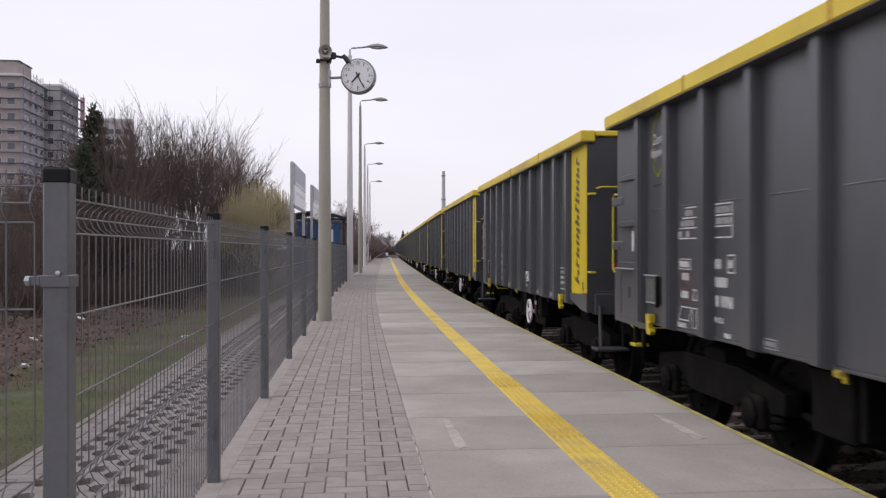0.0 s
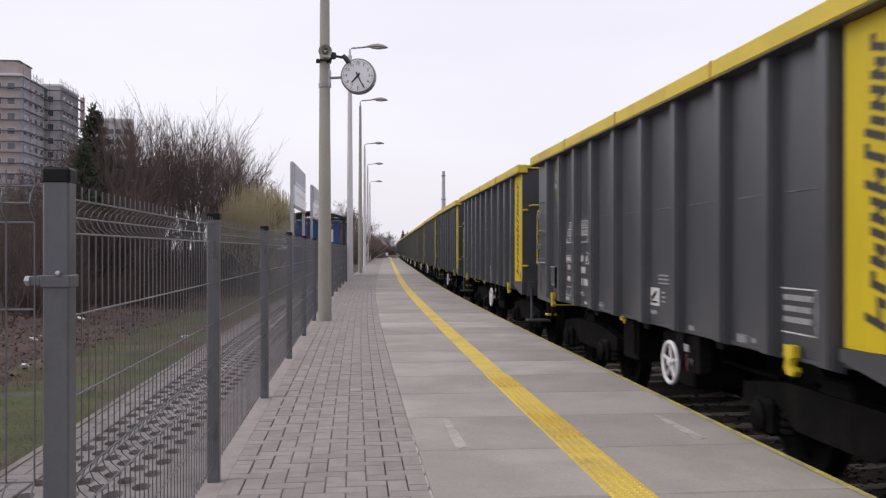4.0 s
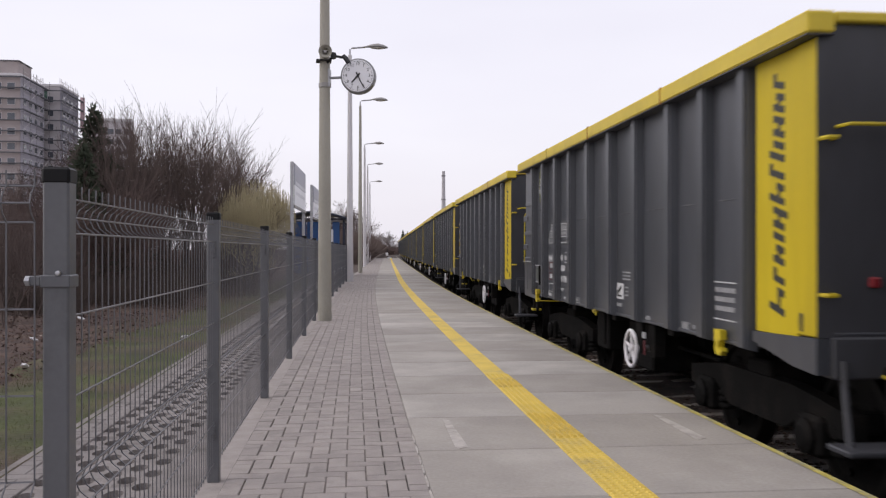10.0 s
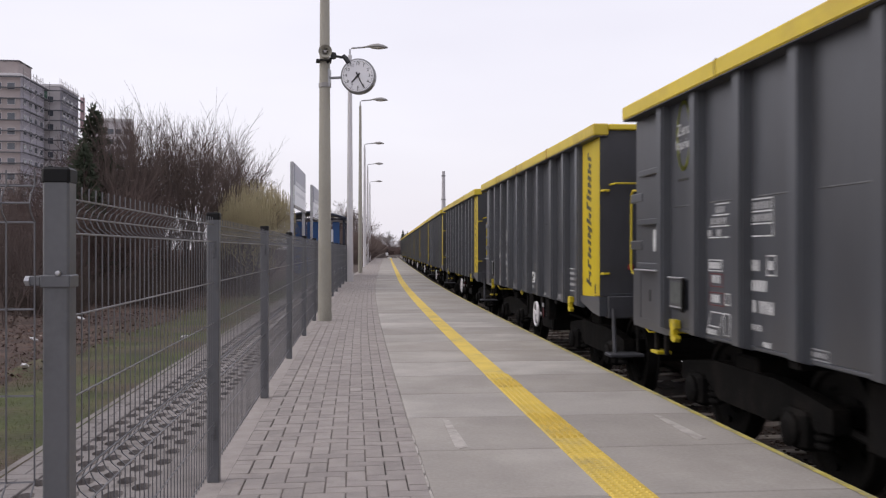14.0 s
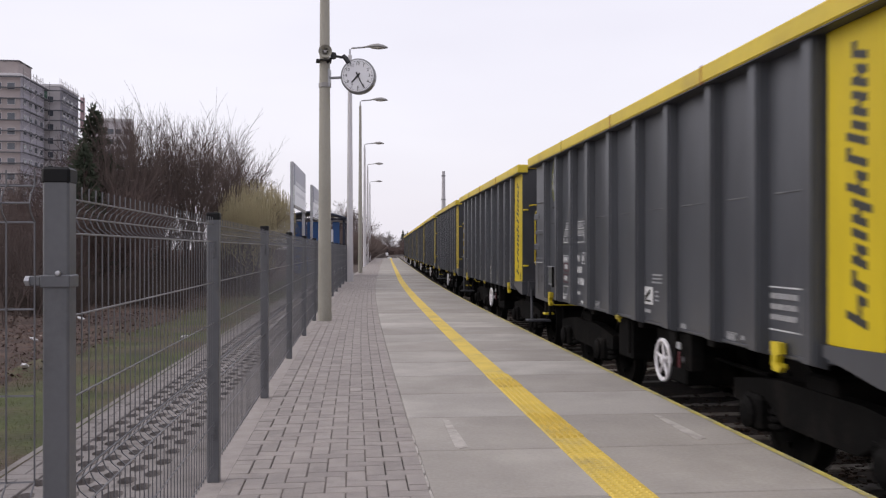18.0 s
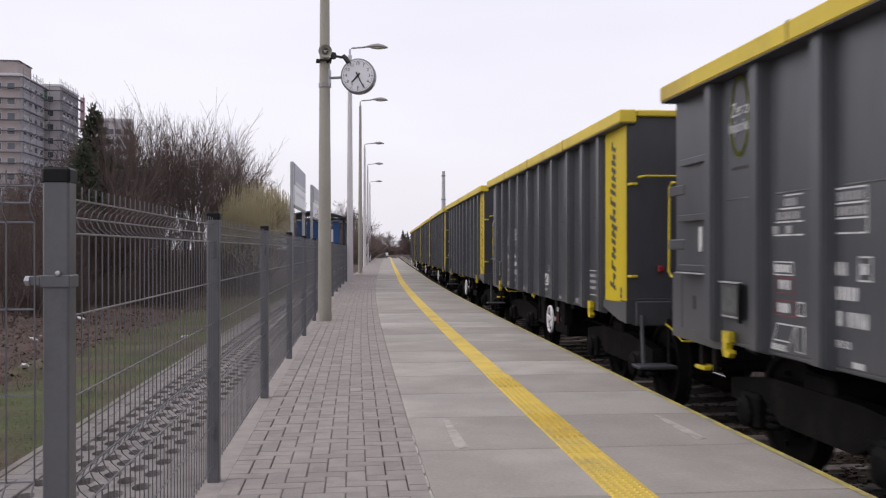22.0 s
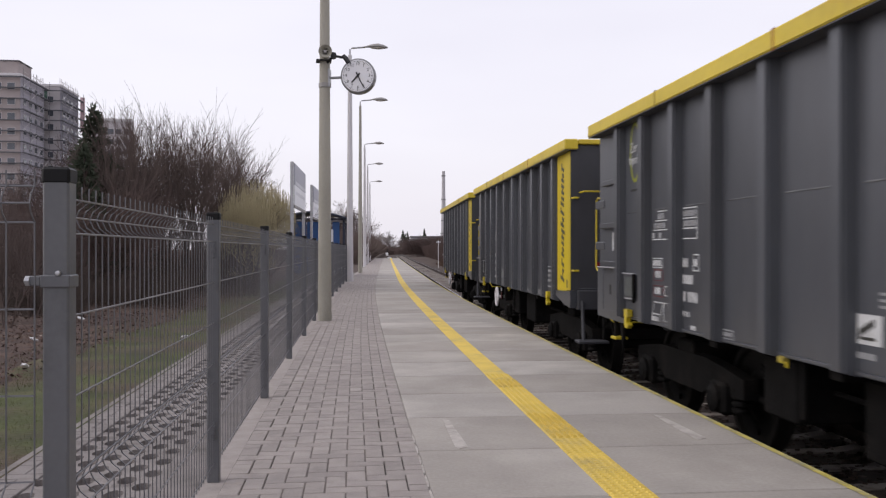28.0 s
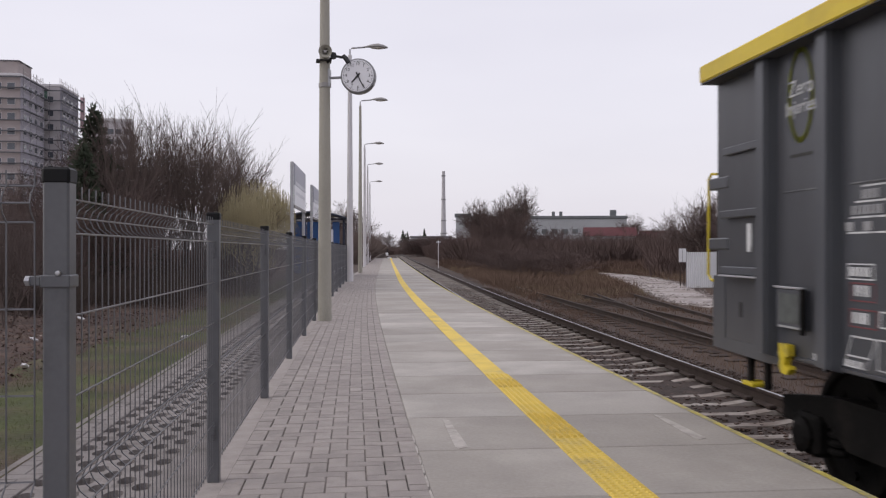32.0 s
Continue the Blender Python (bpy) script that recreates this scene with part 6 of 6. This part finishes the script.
for k in range(16):
    px = 732 + 5 * k + wild.uniform(-2, 2)
    stand(tree_c, px, wild.uniform(240, 280), wild.uniform(414, 421), 29 * k, False, 2.2)


def scrub(name, label, boxes, count, h0, h1, material, seed, r=0.012, category="scrub", gap=4.2):
    """Uncountable leafless stems and brambles over patches of land."""
    rng = random.Random(seed)
    verts, faces = [], []
    for px0, px1, d0, d1, share in boxes:
        for _ in range(int(count * share)):
            d = d0 + (d1 - d0) * rng.random()
            x, y = bearing(rng.uniform(px0, px1), d)
            if on_gravel(x, y) or d < 330 and (TRACK - 3.2 < x - bend(y) < TRACK + gap + 0.01 * d or -1.2 < x - bend(y) < 2.5):
                continue
            z = ground_height(x - bend(y), y) - 0.05
            h = rng.uniform(h0, h1) * (0.6 + 0.8 * abs(noise.noise(Vector((x / 5, y / 5, seed)))) + 0.3 * rng.random())
            rr = r * d / 40
            lean = Vector((rng.gauss(0, 0.3), rng.gauss(0, 0.3), 1)).normalized()
            p0 = Vector((x, y, z))
            for b in range(3):
                p1 = p0 + lean * h * (0.55 if b == 0 else 0.45)
                if b:
                    p0b = p0 + lean0 * h * rng.uniform(0.2, 0.5)
                    lean = (lean0 + Vector((rng.gauss(0, 0.6), rng.gauss(0, 0.6), 0.2))).normalized()
                    a_, b_ = p0b, p0b + lean * h * 0.5
                else:
                    lean0 = lean
                    a_, b_ = p0, p0 + lean * h
                o = len(verts)
                verts += [(a_.x - rr, a_.y, a_.z), (a_.x + rr, a_.y - rr, a_.z), (a_.x, a_.y + rr, a_.z), (b_.x, b_.y, b_.z)]
                faces += [(o, o + 1, o + 3), (o + 1, o + 2, o + 3), (o + 2, o, o + 3)]
    ob = part(name, mesh(name, verts, faces, material), material)
    return tagged(ob, label, category, kind="stuff")


scrub("far_thicket", "dense brown leafless thicket beyond the sidings", [(600, 850, 335, 430, 0.14), (690, 830, 120, 260, 0.28), (800, 960, 95, 140, 0.30), (940, 1260, 95, 150, 0.34), (1150, 1600, 60, 100, 0.18)], 26000, 2.2, 3.9, "twig_red", 3, 0.016)
scrub("far_left_thicket", "dark leafless thicket along the line's far left", [(560, 668, 70, 180, 0.7), (610, 690, 200, 380, 0.3)], 6000, 2.0, 4.2, "twig", 5, 0.014)
scrub("near_thicket", "tangled leafless brambles behind the fence", [(-60, 150, 15, 24, 0.40), (120, 330, 17.5, 25, 0.35), (300, 470, 21, 34, 0.12)], 7500, 0.5, 1.5, "bramble", 9, 0.008)
scrub("field_stalks", "dry reddish brown stalks covering the waste land", [(690, 900, 42, 120, 0.45), (850, 1130, 36, 95, 0.40), (1080, 1500, 44, 80, 0.25)], 44000, 0.22, 0.66, "dry_grass", 12, 0.008, gap=2.0)
scrub("tall_weeds", "tall reddish brown weeds before the thicket", [(700, 860, 84, 122, 0.45), (840, 1240, 72, 112, 0.55)], 15000, 0.5, 1.15, "weed_red", 16, 0.010, gap=2.6)
scrub("tan_grass", "straw-coloured dry grass beside the gravel road", [(930, 1080, 34, 52, 0.45), (1010, 1180, 38, 62, 0.55)], 15000, 0.10, 0.32, "straw", 15, 0.006, gap=3.0)
scrub("siding_weeds", "dry weeds among the siding rails", [(820, 1060, 24, 75, 0.35), (930, 1600, 11, 30, 0.45), (960, 1600, 28, 42, 0.35)], 34000, 0.06, 0.24, "dry_grass", 14, 0.006, gap=1.5)


def blades(name, label, spots_, count, h0, h1, material, seed, wdt=0.004):
    rng = random.Random(seed)
    verts, faces = [], []
    for u0, u1, y0, y1, share in spots_:
        for _ in range(int(count * share)):
            u, y = rng.uniform(u0, u1), y0 + (y1 - y0) * rng.random() ** 1.4
            x, z = u + bend(y), ground_height(u, y) + 0.02
            a, h = rng.random() * 6.283, rng.uniform(h0, h1)
            dx, dy = wdt * math.cos(a), wdt * math.sin(a)
            lx, ly = rng.gauss(0, 0.4) * h, rng.gauss(0, 0.4) * h
            o = len(verts)
            verts += [(x - dx, y - dy, z), (x + dx, y + dy, z), (x + lx, y + ly, z + h)]
            faces.append((o, o + 1, o + 2))
    ob = part(name, mesh(name, verts, faces, material), material)
    return tagged(ob, label, "grass", kind="stuff")


blades("verge_grass", "thin green and straw-coloured grass on the verge", [(-3.7, -1.85, 3.0, 26, 1.0)], 26000, 0.012, 0.04, "grass", 2, 0.002)
lv, lf = [], []
rng = random.Random(17)
for _ in range(18000):
    y = 3 + 24 * rng.random() ** 1.3
    u = -3.0 - abs(rng.gauss(0, 4.0))
    x, z = u + bend(y), ground_height(u, y) + 0.045
    a, s = rng.random() * 6.283, rng.uniform(0.012, 0.034)
    o = len(lv)
    for i in range(4):
        b = a + i * 1.5708
        lv.append((x + s * math.cos(b) * (1 if i % 2 else 0.55), y + s * math.sin(b) * (1 if i % 2 else 0.55), z + rng.uniform(-0.012, 0.02)))
    lf.append((o, o + 1, o + 2, o + 3))
tagged(part("fallen_leaves", mesh("fallen_leaves", lv, lf, "leaf"), "leaf"), "brown and pale fallen leaves on the bank", "leaves", kind="stuff")
for k, (px, py) in enumerate(((143, 566), (60, 604), (44, 652), (325, 600))):
    d = 1580 * 1.1 / (py - 442)
    x, y = bearing(px, d)
    lt = thing("paper_scrap", "crumpled white scrap of litter on the bank", "litter", "litter scraps", m=pose(x, y, 0.07, 12, 20, 50 * k))
    bm = bmesh.new()
    bmesh.ops.create_icosphere(bm, subdivisions=1, radius=0.05)
    for v in bm.verts:
        v.co = Vector((v.co.x * 1.5, v.co.y, v.co.z * 0.45)) * (0.8 + 0.4 * abs(noise.noise(v.co * 30 + Vector((k, 0, 0)))))
    part("paper", bm, "white_sheet", lt)


# rubble strewn over the gravel road and its edge
rs, stv, stf = random.Random(71), [], []
for _ in range(2600):
    d = rs.uniform(29.5, 66)
    for (d1, a1, b1), (d0, a0, b0) in zip(GRAVEL, GRAVEL[1:]):
        if d0 <= d <= d1:
            f = (d - d0) / (d1 - d0)
            xc = a0 + f * (a1 - a0) + (b0 - a0 + f * (b1 - a1 - b0 + a0)) * rs.betavariate(0.6, 0.8) + rs.gauss(0, 0.12)
            x, y = bearing(784 + 1580 * xc / d, d)
            stone(x, y, ground_height(x - bend(y), y) + 0.045, rs.uniform(0.02, 0.06))
tagged(part("road_rubble", mesh("road_rubble", stv, stf, "rubble"), "rubble"), "pale broken stones strewn over the gravel road", "stones", kind="stuff")


bx_, by_ = bearing(819, 96)
bag = thing("litter_bag", "crumpled white bag lying in the dry field", "litter", m=pose(bx_, by_, ground_height(bx_ - bend(by_), by_) + 0.25, 5, 10, 30))
bm = bmesh.new()
bmesh.ops.create_icosphere(bm, subdivisions=2, radius=0.28)
for v in bm.verts:
    v.co = Vector((v.co.x * 1.2, v.co.y, v.co.z * 0.9)) * (0.75 + 0.5 * abs(noise.noise(v.co * 7)))
part("plastic", bm, "white_sheet", bag)

# ---------------------------------------------------------------- paving, piece by piece
SLAB_LO, SLAB_HI = 0.366, 2.405
sl_bm = one_box(SLAB_LO, SLAB_HI, 0.006, 0.994, -0.14, 0.0, 0.007)
sl_me = bpy.data.meshes.new("slab")
sl_bm.to_mesh(sl_me)
sl_bm.free()
sl_me.materials.append(M["slab"])
sl_pale = sl_me.copy()
sl_pale.materials.clear()
sl_pale.materials.append(M["slab_light"])
PALE = {13, 15, 18, 20, 21} | {k for k in range(22, 126) if (k * 7) % 11 < 2}
for k in range(126):
    y = -6.93 + k
    ob = part("slab", sl_pale if k in PALE else sl_me, "slab", platform)
    ob.matrix_basis = along(0.0, y, 0.0)
# pale mortar streaks on two slabs
for u0, u1, y0, y1 in ((0.58, 0.665, 5.10, 6.0), (2.05, 2.135, 5.2, 6.02)):
    bm = bmesh.new()
    prism(bm, [(u0 + 0.01, y0 + 0.03), (u0 + 0.03, y0), (u1, y0 + 0.04), (u1 - 0.01, y0 + 0.4), (u1 - 0.025, y1 - 0.05), (u0 + 0.02, y1), (u0 + 0.012, y0 + 0.5)], 0.001, 0.003)
    part("mortar_streak", bm, "slab_pale", platform)
# tactile strip: tiles with raised studs
tb = bmesh.new()
box(tb, -0.107, 0.107, 0.002, 0.398, -0.02, 0.006, 0.002)
for i in range(5):
    for j in range(9):
        cx_, cy_ = -0.086 + 0.043 * i, 0.024 + 0.044 * j
        top = [tb.verts.new((cx_ + a, cy_ + b, 0.012)) for a, b in ((-0.009, -0.009), (0.009, -0.009), (0.009, 0.009), (-0.009, 0.009))]
        low = [tb.verts.new((cx_ + a, cy_ + b, 0.0062)) for a, b in ((-0.014, -0.014), (0.014, -0.014), (0.014, 0.014), (-0.014, 0.014))]
        tb.faces.new(top)
        for q in range(4):
            tb.faces.new((low[q], low[(q + 1) % 4], top[(q + 1) % 4], top[q]))
tac = bpy.data.meshes.new("tactile_tile")
tb.to_mesh(tac)
tb.free()
tac.materials.append(M["tactile"])
bold = tac.copy()
for v in bold.vertices:
    if v.co.z > 0.009:
        v.co.z = 0.021
for k in range(38):
    y = -7.1 + 0.4 * k
    ob = part("tactile_tile", bold if 4.9 < y < 5.8 or 7.0 < y < 7.7 else tac, "tactile", platform)
    ob.matrix_basis = along(1.297, -7.1 + 0.4 * k, 0.0)

# rectangular pavers laid in a right-angled herringbone
BRICK = 0.1


def paver_data(lx, ly, dz=0.0):
    """One paver lx by ly with a narrow joint and a worn arris."""
    v = []
    for z, g in ((-0.03, 0.0026), (-0.005 + dz, 0.0026), (dz, 0.0065)):
        v += [(g, g, z), (lx - g, g, z), (lx - g, ly - g, z), (g, ly - g, z)]
    f = [(4 * r + i, 4 * r + (i + 1) % 4, 4 * r + 4 + (i + 1) % 4, 4 * r + 4 + i) for r in (0, 1) for i in range(4)] + [(8, 9, 10, 11)]
    return v, f


CUT_DATA = {"long": paver_data(BRICK, 2 * BRICK), "cross": paver_data(2 * BRICK, BRICK), "half": paver_data(BRICK, BRICK)}
CUTS = {cut: mesh("paver", *data, "paver") for cut, data in CUT_DATA.items()}


def paving(u_left, columns, y0, y1, lift=0.0, seed=1):
    """All pavers of a strip: (which cut, u, y, height)."""
    r = random.Random(seed)
    rows = int((y1 - y0) / BRICK)
    for c in range(-1, columns):
        for q in range(-columns - 4, rows):
            unit = q - c
            if c >= 0 and unit % 4 == 0:
                yield "long", u_left + BRICK * c, y0 + BRICK * q, lift + r.uniform(-0.002, 0.0012)
            elif unit % 4 == 3:
                cut, u = ("half", 0) if c < 0 else ("half", c) if c == columns - 1 else ("cross", c)
                yield cut, u_left + BRICK * u, y0 + BRICK * q, lift + r.uniform(-0.002, 0.0012)


pieces = list(paving(-0.634, 10, 3.449 - 8.8, 118.0, seed=4))
near = [p for p in pieces if 3.5 < p[2] < 13.0]
near = sorted(near, key=lambda p: p[2])[:300]
near_set = set(near)
for cut, u, y, z in near:
    ob = part("paver", CUTS[cut], "paver", platform)
    ob.matrix_basis = along(u, y, z)


def joined(name, items, parent, material="paver_far"):
    verts, faces = [], []
    for cut, u, y, z in items:
        m = along(u, y, z)
        o = len(verts)
        v, f = CUT_DATA[cut]
        verts += [tuple(m @ Vector(p)) for p in v]
        faces += [tuple(o + i for i in q) for q in f]
    ob = part(name, mesh(name, verts, faces, material), material, parent)
    ob["kind"] = "stuff"
    return ob


joined("far_pavers", [p for p in pieces if p not in near_set], platform)
# footpath behind the fence: a paver row, openwork slabs with oval holes, a flat concrete edge
path = strip("footpath", [-5 + 0.5 * k for k in range(100)], [-1.79, -1.2, -0.73], lambda u, y: -0.058, "joint", label="narrow footpath of openwork concrete slabs behind the fence", category="path")
joined("path_pavers", list(paving(-1.785, 2, 1.6 - 6.4, 42.0, -0.012, 9)), path, "paver_old")
ov, of = [], []
CW, CL = 0.1025, 0.26
for c in range(6):
    for j in range(3):
        x0, y0 = CW * c, CL * j + (0.13 if c % 2 else 0.0)
        xm, ym = x0 + CW / 2, y0 + CL / 2
        rim = [(x0 + CW, ym), (x0 + CW, y0 + CL), (xm, y0 + CL), (x0, y0 + CL), (x0, ym), (x0, y0), (xm, y0), (x0 + CW, y0)]
        o = len(ov)
        ov += [(x, y, 0.0) for x, y in rim]
        for dz, rx, ry in ((0.0, 0.047, 0.078), (-0.035, 0.043, 0.070)):
            ov += [(xm + rx * math.cos(k * math.pi / 4), ym + ry * math.sin(k * math.pi / 4), dz) for k in range(8)]
        for k in range(8):
            n = (k + 1) % 8
            of += [(o + k, o + n, o + 8 + n, o + 8 + k), (o + 8 + k, o + 8 + n, o + 16 + n, o + 16 + k)]
open_slab = mesh("openwork_slab", ov, of, "paver_old")
for k in range(-8, 52):
    ob = part("openwork_slab", open_slab, "paver", path)
    ob.matrix_basis = along(-1.600, 1.4 + 0.782 * k, -0.022)
strip("path_edge", [-5 + 0.5 * k for k in range(100)], [-0.984, -0.980, -0.742], lambda u, y: -0.05 if u < -0.982 else -0.004, "paver_old", path)
strip("path_kerb", [-5 + 0.5 * k for k in range(100)], [-1.825, -1.785], lambda u, y: -0.006, "paver_old", path)
# white mortar along the foot of the slabs, near by
for k in range(9):
    y = 3.3 + 0.24 * k + 0.03 * (k % 3)
    bm = prism(bmesh.new(), [(0.358, y), (0.366, y + 0.01), (0.371, y + 0.10), (0.367, y + 0.24), (0.359, y + 0.2)], -0.008, 0.0012)
    part("mortar_smear", bm, "slab_pale", platform)


# ---------------------------------------------------------------- what moves
def tail(t):
    """How far ahead the far tip of the last wagon is at t seconds."""
    u = (t - 16) / 16
    return sum(c * u ** k for k, c in enumerate((111.24716, -107.64703, -0.324366, -1.70081, 2.432049, 2.423973)))


def wagon_pose(mid):
    a, b = mid - 2.15, mid + 2.15
    xa, xb = TRACK + bend(a), TRACK + bend(b)
    return pose((xa + xb) / 2, mid, RAIL, 0, 0, -math.degrees(math.atan2(xb - xa, b - a)))


SLACK = (0.0, -0.02, -0.10, -0.08, -0.02, 0.0, -0.12, -0.06, 0.09, 0.04, -0.08, -0.10, -0.03, -0.08, -0.05, 0.085, 0.09, 0.05, -0.12, -0.03, 0.03)


def motions():
    times = [0.5 * k for k in range(65)]
    for k, w in enumerate(TRAIN):
        mids = [tail(t) - TRAIN_PITCH * k + SLACK[k] - MID for t in times]
        walk(w, [(t, wagon_pose(m)) for t, m in zip(times, mids)])
        # wheels roll while the wagon is close enough for them to show
        at = [tail(0.05 * q) - TRAIN_PITCH * k for q in range(641)]
        stops, last = [0.0], at[0]
        for q, d in enumerate(at):
            if d < 45 and last - d > 0.62 and d > -2 and 0.05 * q < 31.9:
                stops.append(0.05 * q)
                last = d
            elif d >= 45:
                last = d
        stops.append(32.0)
        near_turn = min(45.0, at[0])
        rolled = [math.degrees((near_turn - min(near_turn, max(tail(t) - TRAIN_PITCH * k, -2.6))) / 0.46) for t in stops]
        for ws in [o for o in w.children_recursive if o.name.startswith("wheelset")]:
            seat = ws.matrix_basis.translation.copy()
            walk(ws, [(t, pose(seat.x, seat.y, seat.z, r, 0, 0)) for t, r in zip(stops, rolled)])


motions()
